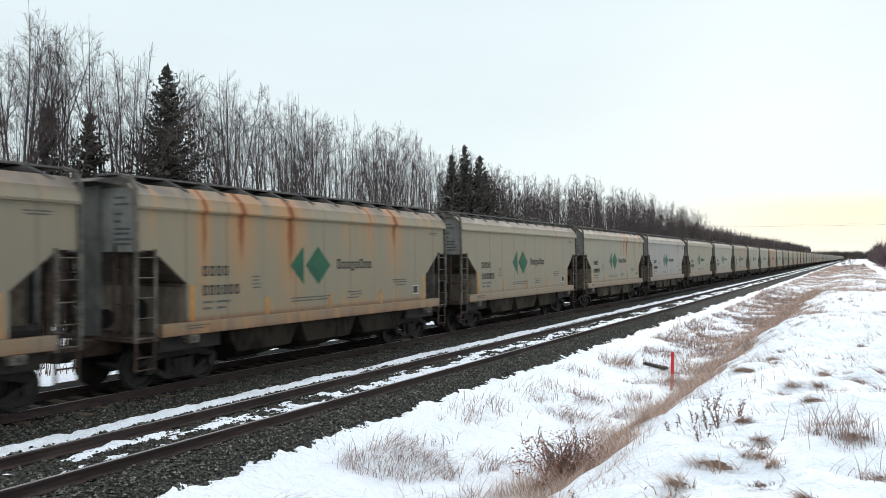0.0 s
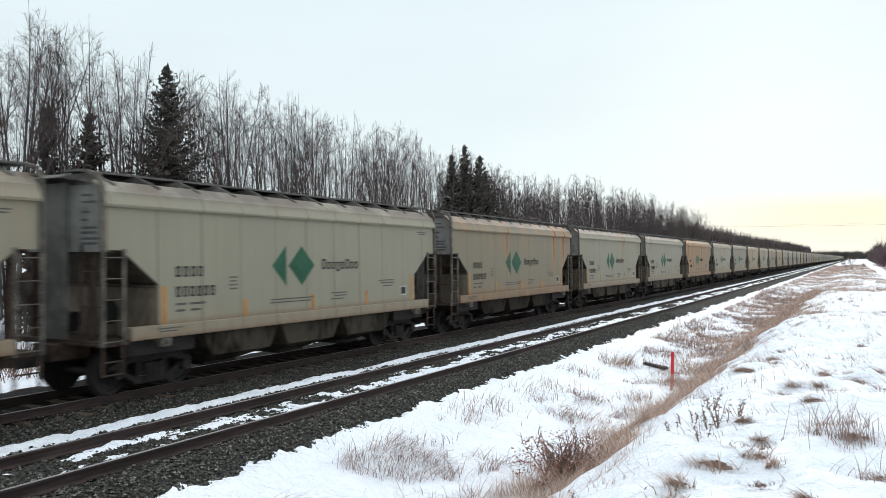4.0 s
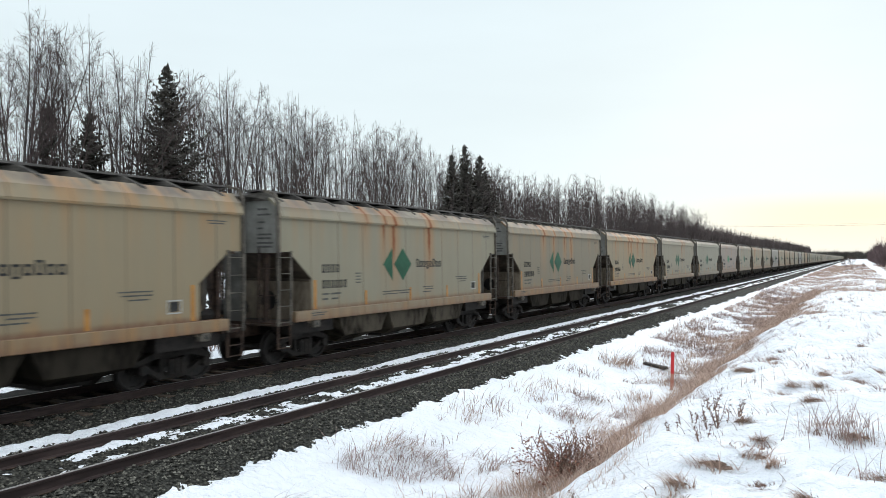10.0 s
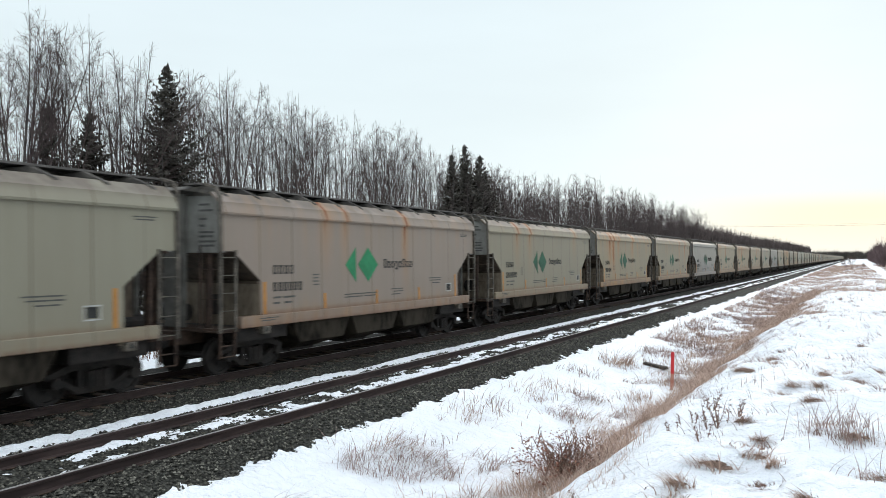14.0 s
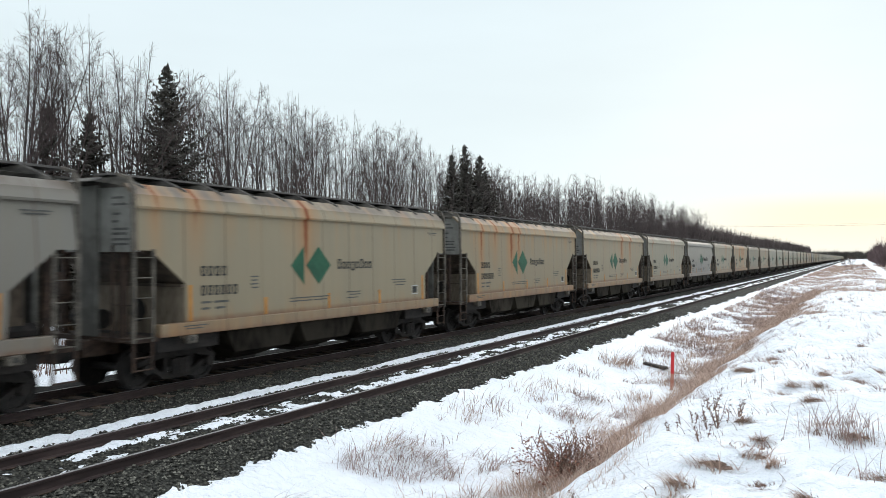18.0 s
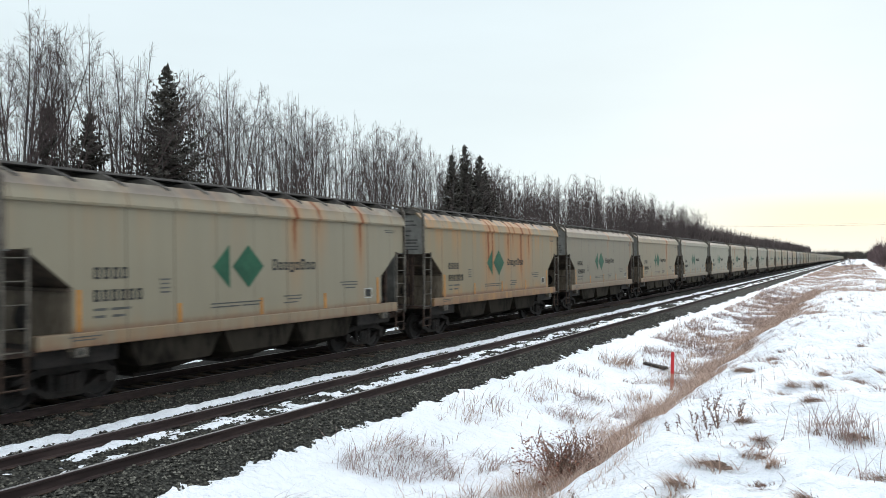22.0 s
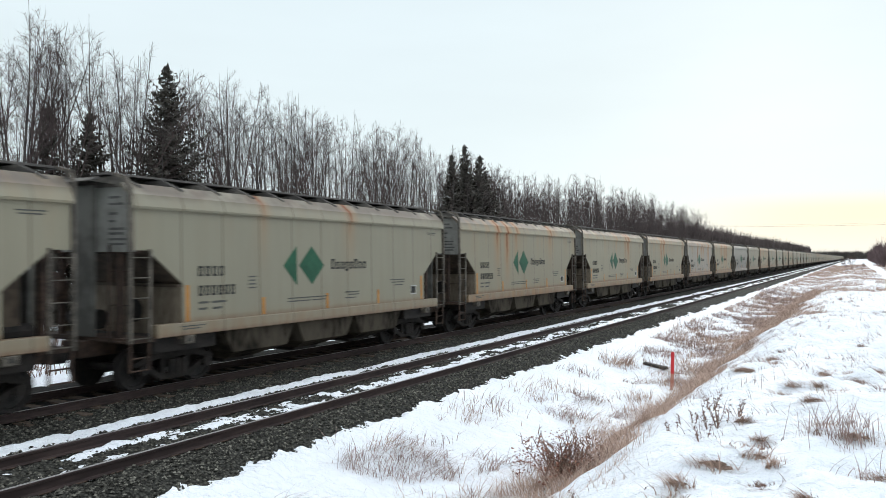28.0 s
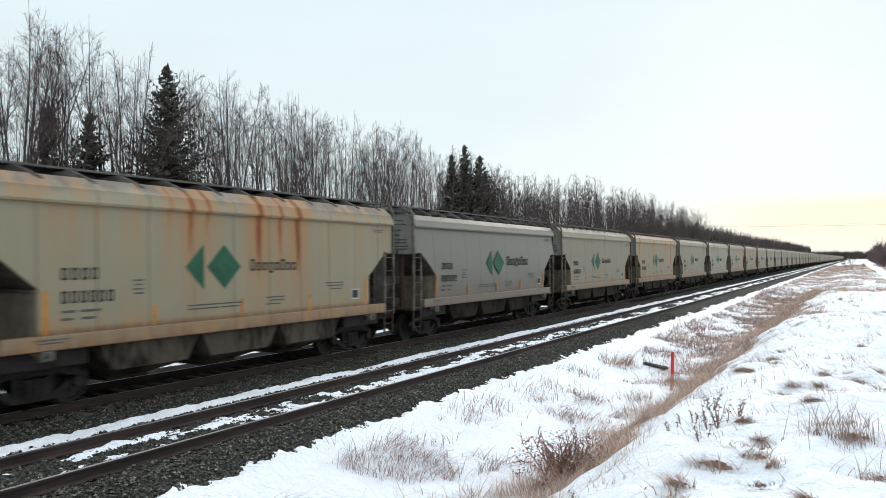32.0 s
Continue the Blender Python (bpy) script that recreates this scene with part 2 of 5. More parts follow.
PAINT = car_paint("weathered_car_paint")
SILVER = car_paint("dull_aluminium", metal=0.22, rough=0.42)
END_GREY = speckled("dusty_grey_end_paint", (0.150, 0.146, 0.130), (0.235, 0.235, 0.214), 0.8, 0.7, fine=4, relief=0.1)
# dark brown for slope sheets, bulkhead ribs and shear webs
DARK_PLATE = speckled("grimy_hopper_steel", (0.028, 0.020, 0.014), (0.088, 0.066, 0.047), 0.8, 0.8, relief=0.15)
HOPPER = dusty_steel("dusty_hopper_steel")
BULKHEAD = speckled("dusty_tan_bulkhead", (0.090, 0.072, 0.052), (0.22, 0.178, 0.132), 1.5, 0.85, relief=0.15, stretch=(2, 1, 0.5))
DARK_STEEL = speckled("sooty_steel", (0.007, 0.006, 0.0055), (0.024, 0.019, 0.016), 3, 0.8)
BROWN_STEEL = speckled("rust_brown_steel", (0.020, 0.013, 0.010), (0.065, 0.040, 0.028), 2.5, 0.85)
ROOF_DIRT = speckled("soiled_roof", (0.035, 0.032, 0.029), (0.115, 0.105, 0.09), 1.6, 0.85)
BOARD_STEEL = speckled("galvanised_grating", (0.05, 0.045, 0.042), (0.12, 0.11, 0.10), 8, 0.7)
LADDER_PAINT = speckled("dirty_ladder_paint", (0.042, 0.036, 0.030), (0.14, 0.122, 0.098), 4, 0.8)
GREEN = speckled("logo_green", (0.007, 0.054, 0.027), (0.015, 0.084, 0.043), 1.5, 0.6)
BRIGHT_GREEN = speckled("fresh_logo_green", (0.006, 0.13, 0.05), (0.012, 0.19, 0.075), 1.5, 0.55)
# the pattern of END_GREY in colours about half as bright
POST_GREY = speckled("dirty_grey_post_paint", (0.070, 0.066, 0.058), (0.125, 0.122, 0.108), 0.8, 0.7, fine=4, relief=0.1)
INK = speckled("faded_black_lettering", (0.012, 0.012, 0.012), (0.032, 0.032, 0.030), 5, 0.7)
INK_FADED = speckled("small_grey_stencil", (0.050, 0.050, 0.046), (0.095, 0.094, 0.086), 5, 0.7)
WHITE = speckled("white_stencil", (0.30, 0.30, 0.28), (0.42, 0.42, 0.40), 5, 0.6)
ORANGE = speckled("reflective_amber_strip", (0.29, 0.115, 0.018), (0.42, 0.19, 0.04), 4, 0.5)
WHEEL_STEEL = speckled("wheel_steel", (0.008, 0.007, 0.0065), (0.03, 0.024, 0.021), 5, 0.65, 0.3)
RAIL_SIDE = speckled("rail_rust", (0.022, 0.014, 0.013), (0.048, 0.031, 0.028), 3, 0.8, 0.0, stretch=(1, 0.15, 1))
RAIL_TOP = speckled("worn_rail_head", (0.24, 0.22, 0.22), (0.48, 0.46, 0.46), 2, 0.45, 0.8, stretch=(6, 0.1, 1))
TIE_WOOD = speckled("weathered_tie_wood", (0.035, 0.026, 0.020), (0.115, 0.082, 0.060), 3, 0.9, stretch=(0.6, 6, 6))
SNOW = snow_material()
# near-black copy of the ballast: the train's shade is painted into its colour
SHADED_BALLAST = stone_material("oily_ballast", (0.005, 0.005, 0.004), (0.028, 0.026, 0.022))
BALLAST = stone_material("ballast_bed", (0.013, 0.013, 0.011), (0.108, 0.106, 0.091))
STONE = stone_material("ballast_stone", (0.024, 0.023, 0.020), (0.27, 0.258, 0.215), 9)
BARK = speckled("grey_aspen_bark", (0.026, 0.022, 0.021), (0.115, 0.102, 0.094), 1.5, 0.9, stretch=(2, 2, 0.7))
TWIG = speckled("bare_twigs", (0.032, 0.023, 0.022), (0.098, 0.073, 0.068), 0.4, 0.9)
# distance haze is mixed into these two twig colours, paler than TWIG
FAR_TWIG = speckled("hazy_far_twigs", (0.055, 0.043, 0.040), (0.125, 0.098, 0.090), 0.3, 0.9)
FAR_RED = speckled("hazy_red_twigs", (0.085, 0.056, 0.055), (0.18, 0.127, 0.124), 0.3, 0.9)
BRUSH_TWIG = speckled("brown_brush_twigs", (0.060, 0.042, 0.034), (0.15, 0.105, 0.085), 0.5, 0.9)
NEEDLES = straw_material("spruce_needles", (0.018, 0.016, 0.013), (0.070, 0.060, 0.046))
SPRUCE_BARK = speckled("spruce_bark", (0.03, 0.022, 0.018), (0.08, 0.06, 0.05), 3, 0.9)
STRAW = straw_material("dry_grass", (0.22, 0.135, 0.104), (0.54, 0.395, 0.305))
GREY_STRAW = straw_material("weathered_grass", (0.165, 0.105, 0.092), (0.37, 0.265, 0.23))
RED_STEM = straw_material("dead_weed_stems", (0.085, 0.045, 0.032), (0.24, 0.14, 0.10))
MATTED_SHADE = speckled("matted_grass", (0.10, 0.062, 0.048), (0.33, 0.225, 0.175), 14, 0.9, relief=0.9, dist=0.02, stretch=(1, 3, 3))
ROSE = straw_material("red_brown_leaves", (0.12, 0.04, 0.025), (0.30, 0.13, 0.08))
STAKE_RED = speckled("red_stake_paint", (0.42, 0.02, 0.025), (0.62, 0.05, 0.05), 6, 0.6)
STAKE_LOW = speckled("bare_stake_wood", (0.35, 0.13, 0.09), (0.50, 0.26, 0.19), 6, 0.8)
PLANK = speckled("dark_wet_plank", (0.012, 0.010, 0.009), (0.05, 0.042, 0.035), 3, 0.8, stretch=(1, 5, 1))
WIRE = speckled("overhead_wire", (0.16, 0.16, 0.17), (0.22, 0.22, 0.23), 1, 0.7)


# ---- mesh helpers ----
class Geo:
    """Collects faces for one mesh."""

    def __init__(self):
        self.v, self.f = [], []

    def add(self, verts, faces):
        o = len(self.v)
        self.v += [tuple(p) for p in verts]
        self.f += [tuple(i + o for i in q) for q in faces]
        return self

    def box(self, x0, x1, y0, y1, z0, z1):
        v = [(x, y, z) for z in (z0, z1) for y in (y0, y1) for x in (x0, x1)]
        return self.add(v, [(0, 2, 3, 1), (4, 5, 7, 6), (0, 1, 5, 4), (2, 6, 7, 3), (0, 4, 6, 2), (1, 3, 7, 5)])

    def slab(self, loop, axis, a, b):
        """A polygon of two coordinates, drawn out along the axis from a to b."""
        n = len(loop)

        def p(q, d):
            return (d, *q) if axis == "x" else (q[0], d, q[1]) if axis == "y" else (*q, d)
        v = [p(q, a) for q in loop] + [p(q, b) for q in loop]
        return self.add(v, [tuple(range(n))[::-1], tuple(range(n, 2 * n))] + [(i, (i + 1) % n, n + (i + 1) % n, n + i) for i in range(n)])

    def tube(self, points, radii, sides=6, closed=True):
        pts = [Vector(p) for p in points]
        o = len(self.v)
        for i, p in enumerate(pts):
            d = (pts[min(i + 1, len(pts) - 1)] - pts[max(i - 1, 0)]).normalized()
            a = d.orthogonal().normalized()
            b = d.cross(a)
            r = radii[i] if isinstance(radii, (list, tuple)) else radii
            for k in range(sides):
                w = 2 * math.pi * k / sides
                self.v.append(tuple(p + a * (r * math.cos(w)) + b * (r * math.sin(w))))
        for i in range(len(pts) - 1):
            for k in range(sides):
                q = (k + 1) % sides
                self.f.append((o + i * sides + k, o + i * sides + q, o + (i + 1) * sides + q, o + (i + 1) * sides + k))
        if closed:
            e = o + (len(pts) - 1) * sides
            self.f += [tuple(range(o, o + sides))[::-1], tuple(range(e, e + sides))]
        return self

    def mesh(self, name, mat, smooth=False, bevel=0.0):
        me = bpy.data.meshes.new(name)
        me.from_pydata(self.v, [], self.f)
        if bevel:
            bm = bmesh.new()
            bm.from_mesh(me)
            bmesh.ops.recalc_face_normals(bm, faces=bm.faces)
            bmesh.ops.bevel(bm, geom=bm.edges[:], offset=bevel, segments=1, affect="EDGES", clamp_overlap=True)
            bm.to_mesh(me)
            bm.free()
        else:
            bm = bmesh.new()
            bm.from_mesh(me)
            bmesh.ops.recalc_face_normals(bm, faces=bm.faces)
            bm.to_mesh(me)
            bm.free()
        if smooth:
            me.shade_smooth()
        me.materials.append(mat)
        return me


def part(name, geo, mat, parent, label="", bevel=0.0, smooth=False, at=None):
    ob = new(name, geo.mesh(name, mat, smooth, bevel))
    ob.parent = parent
    if at is not None:
        ob.matrix_basis = at
    if label:
        ob["label"] = label
    return ob


def raw_mesh(name, verts, faces, mats, smooth=False):
    me = bpy.data.meshes.new(name)
    me.from_pydata(verts.tolist() if hasattr(verts, "tolist") else verts, [], faces.tolist() if hasattr(faces, "tolist") else faces)
    if smooth:
        me.shade_smooth()
    for m in mats:
        me.materials.append(m)
    return me


def empty(name, label, category, group="", at=None, kind=""):
    ob = new(name)
    ob.empty_display_size = 0.3
    tagged(ob, label, category, group, kind)
    if at is not None:
        ob.matrix_basis = at
    return ob


TABLE = np.random.RandomState(5).rand(256, 256)


def wave(x, y, s, seed=0):
    """Smooth value noise, 0 to 1, with lumps about s metres across."""
    u, v = np.asarray(x, float) / s + 37.7 * seed, np.asarray(y, float) / s + 91.3 * seed
    i, j = np.floor(u).astype(int), np.floor(v).astype(int)
    a, b = u - i, v - j
    a, b = a * a * (3 - 2 * a), b * b * (3 - 2 * b)

    def g(p, q):
        return TABLE[p % 256, q % 256]
    return (g(i, j) * (1 - a) + g(i + 1, j) * a) * (1 - b) + (g(i, j + 1) * (1 - a) + g(i + 1, j + 1) * a) * b


def sheet(xs, ys, height):
    X, Y = np.meshgrid(xs, ys)
    Z = height(X, Y)
    V = np.stack([X, Y, Z], -1).reshape(-1, 3)
    n, m = len(xs), len(ys)
    i = (np.arange(m - 1)[:, None] * n + np.arange(n - 1)[None, :]).ravel()
    return V, np.stack([i, i + 1, i + n + 1, i + n], -1)


def steps(*legs):
    """Grid lines: (from, to, step), growing where the step is a pair."""
    out = []
    for a, b, s in legs:
        if isinstance(s, tuple):
            k = max(2, int(math.log(s[1] / s[0]) / math.log(1.12)))
            w = np.geomspace(s[0], s[1], k)
            w = np.concatenate([[0], np.cumsum(w)])
            out.append(a + (b - a) * w / w[-1])
        else:
            out.append(np.linspace(a, b, max(2, int(round((b - a) / s)) + 1)))
    return np.unique(np.round(np.concatenate(out), 4))



# ---- ground, snow, ballast, tracks ----
def bank(y):
    """How much of the raised bank is left at y: it sinks into the flat further on."""
    return np.clip(1.12 - np.asarray(y, float) / 95.0, 0.0, 1.0)


# tufts on the bank that hold up the snow: x, y, width
HUMMOCKS = [(8.86, 7.69, 0.6), (9.18, 7.84, 0.24), (9.39, 7.55, 0.15), (8.14, 15.86, 0.48), (9.49, 15.21, 0.4), (9.95, 15.97, 0.26), (10.06, 14.73, 0.39), (9.27, 12.51, 0.28), (9.61, 12.41, 0.23), (9.12, 12.07, 0.2), (9.61, 10.8, 0.33), (10.19, 20.77, 0.23), (8.59, 16.99, 0.32), (9.11, 9.14, 0.2), (8.88, 9.75, 0.26), (10.04, 9.06, 0.41), (9.71, 6.79, 0.13), (8.68, 6.97, 0.25), (10.27, 7.8, 0.3), (10.39, 16.48, 0.37)]


def land(x, y):
    """Height of the snow-covered ground."""
    x, y = np.asarray(x, float), np.asarray(y, float)
    k = bank(y)
    sway = np.clip((x - 5.8) / 0.8, 0, 1) * np.clip((9.5 - x) / 1.2, 0, 1)
    right = np.interp(x + sway * ((wave(x, y, 1.5, 14) - 0.5) * 0.5 + (wave(x, y, 0.5, 15) - 0.5) * 0.22), [0.9, 1.55, 2.0, 3.0, 4.6, 5.6, 6.2, 6.8, 7.4, 8.0, 8.8, 10.0, 12.0, 30.0], [-0.65, -0.36, -0.38, -0.62, -0.88, -0.88, -0.66, -0.22, 0.26, 0.64, 0.86, 0.94, 0.98, 1.1])
    flat = np.interp(x, [0.9, 1.55, 2.0, 3.0, 4.6, 5.7, 6.6, 9.0, 30.0], [-0.65, -0.36, -0.38, -0.62, -0.85, -0.85, -0.65, -0.30, -0.3])
    left = np.interp(x, [-30, -20, -13.6, -11.6, -10.2, -9.4, -8.8], [-0.6, -0.8, -0.80, -0.62, -0.52, -0.50, -0.9])
    z = np.where(x > 0.9, right * k + flat * (1 - k), np.where(x < -8.8, left, -0.9))
    soft = np.clip((x - 1.7) / 1.5, 0, 1) + np.clip((-11.0 - x) / 1.5, 0, 1)
    far = np.clip(y / 60.0, 0, 1)
    lumpy = 1.0 + 0.8 * np.clip((x - 7.6) / 0.6, 0, 1)
    z = z + soft * ((wave(x, y, 1.9, 1) - 0.5) * 0.16 + lumpy * (wave(x, y, 0.62, 2) - 0.5) * 0.125 + lumpy * (wave(x, y, 0.27, 3) - 0.5) * 0.075 + (lumpy - 1.0) * (wave(x, y, 0.15, 9) - 0.5) * 0.04)
    z = z + soft * far * (wave(x, y, 6.0, 4) - 0.5) * 0.5
    for hx, hy, hw in HUMMOCKS:
        z = z + 0.26 * hw * np.exp(-(((x - hx) / (hw * 0.60)) ** 2 + ((y - hy - hw * 0.36) / (hw * 0.30)) ** 2))
    # ragged lip of the snow on the ballast shoulder
    lip = np.exp(-((x - 1.62) / 0.28) ** 2)
    z = z + lip * ((wave(x, y, 0.6, 6) - 0.5) * 0.09 + (wave(x, y, 0.2, 7) - 0.5) * 0.08 + (wave(x, y, 0.085, 8) - 0.5) * 0.07)
    return z


def stones_bed(x, y):
    """Height of the ballast."""
    x = np.asarray(x, float)
    z = np.interp(x, [-13.0, -10.6, -9.4, -6.2, -5.9, -3.5, -3.2, -2.5, -1.75, -1.5, 1.3, 1.5, 2.6], [-1.0, -0.9, -0.62, -0.33, -0.22, -0.20, -0.19, -0.30, -0.30, -0.19, -0.18, -0.26, -0.80])
    return z + (wave(x, y, 0.33, 11) - 0.5) * 0.06 + (wave(x, y, 0.075, 12) - 0.5) * 0.04


def snow_lines(x, y):
    """Thin snow that lies along the near track in strips and patches."""
    x, y = np.asarray(x, float), np.asarray(y, float)
    strip = np.interp(x, [-3.25, -2.60, -2.34, -2.22, -1.92, -1.80, -1.6, -1.2, -0.8, -0.70, -0.45, -0.1, 0.30, 0.55, 0.70, 0.74, 0.9],
                      [-0.25, -0.09, 0.01, 0.050, 0.046, 0.000, -0.018, -0.025, -0.02, -0.03, -0.020, -0.008, 0.000, 0.026, 0.044, 0.022, -0.15])
    rough = (wave(x * 1.4, y * 0.30, 0.45, 21) - 0.5) * 0.095 + (wave(x, y * 0.6, 0.16, 22) - 0.5) * 0.06 + (wave(x, y, 0.07, 23) - 0.5) * 0.045
    return np.interp(x, [-3.1, -2.8, -1.75, -1.5, 1.3], [-0.22, -0.30, -0.30, -0.19, -0.18]) + strip + rough + 0.012


xs = steps((-900, -60, (200, 6)), (-60, -14, 3.0), (-14, -8.6, 0.3), (-8.6, 1.0, 1.5), (1.0, 1.4, 0.1), (1.4, 2.1, 0.04), (2.1, 6.5, 0.11), (6.5, 13, 0.09), (13, 20, 0.4), (20, 900, (1, 200)))
ys = steps((-400, -10, (60, 3)), (-10, 3, 0.8), (3, 24, 0.07), (24, 30, 0.12), (30, 60, 0.3), (60, 160, 1.0), (160, 2600, (2, 150)))
V, F = sheet(xs, ys, land)
ground = tagged(new("ground", raw_mesh("ground", V, F, [SNOW], True)), "snow-covered ground with a ditch and a low bank", "ground", kind="structure")

bx = steps((-3.75, 2.4, 0.06))
by = steps((2, 30, 0.075), (30, 70, 0.22), (70, 240, 1.5), (240, 1700, 20.0))
by = np.concatenate([np.arange(-60, 2, 2.0), by])
V, F = sheet(bx, by, stones_bed)
tagged(new("ballast_bed", raw_mesh("ballast_bed", V, F, [BALLAST], True)), "dark grey crushed stone ballast under the near track", "ballast", kind="structure")
# bed under the train, its shade put into the stone colour
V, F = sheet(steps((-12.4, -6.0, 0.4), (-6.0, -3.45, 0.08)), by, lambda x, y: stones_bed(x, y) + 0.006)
tagged(new("oily_ballast_bed", raw_mesh("oily_ballast_bed", V, F, [SHADED_BALLAST], True)), "ballast under the train's track, darkened for the train's shade", "ballast", kind="structure")

sx = steps((-3.25, 0.76, 0.038))
sy = steps((3, 32, 0.06), (34, 90, 0.25), (90, 500, 2.0), (500, 1500, 20.0))
V, F = sheet(sx, sy, snow_lines)
tagged(new("track_snow", raw_mesh("track_snow", V, F, [SNOW], True)), "thin patchy snow lying along the near track", "snow", kind="stuff")


def loose_stones(count, seed):
    rs = np.random.RandomState(seed)
    u = rs.rand(count)
    x = np.where(u < 0.36, rs.uniform(0.80, 1.95, count), np.where(u < 0.86, rs.uniform(-3.75, -1.0, count), rs.uniform(-0.7, 0.7, count)))
    y = 4 + 38 * rs.rand(count) ** 1.35
    r = rs.uniform(0.013, 0.036, count)
    z = stones_bed(x, y) + r * 0.25
    octa = np.array([(1, 0, 0), (-1, 0, 0), (0, 1, 0), (0, -1, 0), (0, 0, 1), (0, 0, -1)], float)
    V = octa[None] * rs.uniform(0.65, 1.35, (count, 6, 1)) + rs.uniform(-0.25, 0.25, (count, 6, 3))
    V = V * r[:, None, None] * np.array([1.15, 1.15, 0.8])
    w = rs.uniform(0, 6.28, count)
    c, s = np.cos(w)[:, None], np.sin(w)[:, None]
    V = np.stack([V[..., 0] * c - V[..., 1] * s, V[..., 0] * s + V[..., 1] * c, V[..., 2]], -1) + np.stack([x, y, z], -1)[:, None, :]
    T = np.array([(0, 2, 4), (2, 1, 4), (1, 3, 4), (3, 0, 4), (2, 0, 5), (1, 2, 5), (3, 1, 5), (0, 3, 5)])
    F = (T[None] + 6 * np.arange(count)[:, None, None]).reshape(-1, 3)
    return V.reshape(-1, 3), F


V, F = loose_stones(42000, 3)
tagged(new("ballast_stones", raw_mesh("ballast_stones", V, F, [STONE])), "loose crushed ballast stones beside the rails", "ballast", kind="stuff")

RAIL_PROFILE = [(-0.070, -0.172), (0.070, -0.172), (0.070, -0.160), (0.014, -0.140), (0.010, -0.045), (0.035, -0.036), (0.036, -0.010), (0.028, -0.001), (-0.028, -0.001), (-0.036, -0.010), (-0.035, -0.036), (-0.010, -0.045), (-0.014, -0.140), (-0.070, -0.160)]


def track(name, label, x0, ties):
    t = empty(name, label, "railway track", at=pose(x0, 0, 0), kind="structure")
    for side in (-0.7535, 0.7535):
        rail = part("rail", Geo().slab([(p + side, q) for p, q in RAIL_PROFILE], "y", -60, 1700), RAIL_SIDE, t, "rust-brown steel rail")
        part("rail_head", Geo().box(side - 0.026, side + 0.026, -60, 1700, -0.003, 0.0015), RAIL_TOP, rail, "worn bright running surface")
    tie_mesh = Geo().box(-1.30, 1.30, -0.115, 0.115, -0.38, -0.205).mesh("tie", TIE_WOOD, bevel=0.012)
    plate_mesh = Geo().box(-0.10, 0.10, -0.095, 0.095, -0.170, -0.158).add([], []).mesh("tie_plate", BROWN_STEEL)
    rs = random.Random(9)
    for k in range(ties[2]):
        tie = new("tie", tie_mesh)
        tie.parent = t
        tie.matrix_basis = pose(rs.uniform(-0.05, 0.05), ties[0] + ties[1] * k + rs.uniform(-0.03, 0.03), rs.uniform(-0.02, 0.006) + (0.03 if x0 < 0 else 0.0), 0, 0, rs.uniform(-1, 1))
        if k < 70:
            for side in (-0.7535, 0.7535):
                pl = new("tie_plate", plate_mesh)
                pl.parent = t
                pl.matrix_basis = pose(side, tie.matrix_basis.translation.y, 0)
    return t


near_track = track("near_track", "empty near railway track with rusty rails and patchy snow", 0.0, (3.0, 0.53, 170))
far_track = track("far_track", "railway track under the train on dark ballast", FAR_TRACK, (5.0, 0.53, 90))


# ---- covered hopper railcars ----
def strokes(geo, x, y0, z0, w, h, t):
    """A hollow plain letter block on the car's side."""
    geo.box(x, x + 0.004, y0, y0 + t, z0, z0 + h)
    geo.box(x, x + 0.004, y0 + w - t, y0 + w, z0, z0 + h)
    geo.box(x, x + 0.004, y0 + t, y0 + w - t, z0, z0 + t)
    geo.box(x, x + 0.004, y0 + t, y0 + w - t, z0 + h - t, z0 + h)


def bars(x, y0, y1, rows, h=0.03):
    g = Geo()
    for z, a, b in rows:
        g.box(x, x + 0.004, y0 + (y1 - y0) * a, y0 + (y1 - y0) * b, z, z + h)
    return g


def side_x(z, curved):
    if curved:
        u = (z - 1.2) / 2.75
        return 1.44 + 0.20 * math.sin(math.pi * min(max(u * 0.72 + 0.20, 0), 1))
    return 1.575 - 0.022 * (z - 1.45)


HALF = 6.63               # half the length of the body


def side_sheet(sign, curved):
    """Side sheet with the cut-away corners, a few centimetres thick."""
    g = Geo()
    zs = [1.30, 1.45, 1.65, 1.85, 2.05, 2.30, 2.42, 2.55, 2.67, 2.80, 2.91, 3.03, 3.16, 3.29, 3.42, 3.55, 3.68, 3.81, 3.95] if curved else [1.30, 1.45, 2.30, 3.03, 3.95]

    def end(z):
        if z <= 2.30:
            return 5.30
        if z <= 3.03:
            return 5.30 + (z - 2.30) / 0.73 * 0.93
        return HALF
    rings = []
    for z in zs:
        for e in ((end(z),) if z != 3.03 else (6.23, HALF)):
            rings.append((z, e))
    v, f = [], []
    for z, e in rings:
        x = side_x(z, curved)
        v += [(sign * x, -e, z), (sign * x, e, z), (sign * (x - 0.05), -e, z), (sign * (x - 0.05), e, z)]
    for i in range(len(rings) - 1):
        a, b = 4 * i, 4 * i + 4
        f += [(a, a + 1, b + 1, b), (a + 2, b + 2, b + 3, a + 3), (a, b, b + 2, a + 2), (a + 1, a + 3, b + 3, b + 1)]
    g.add(v, f)
    return g


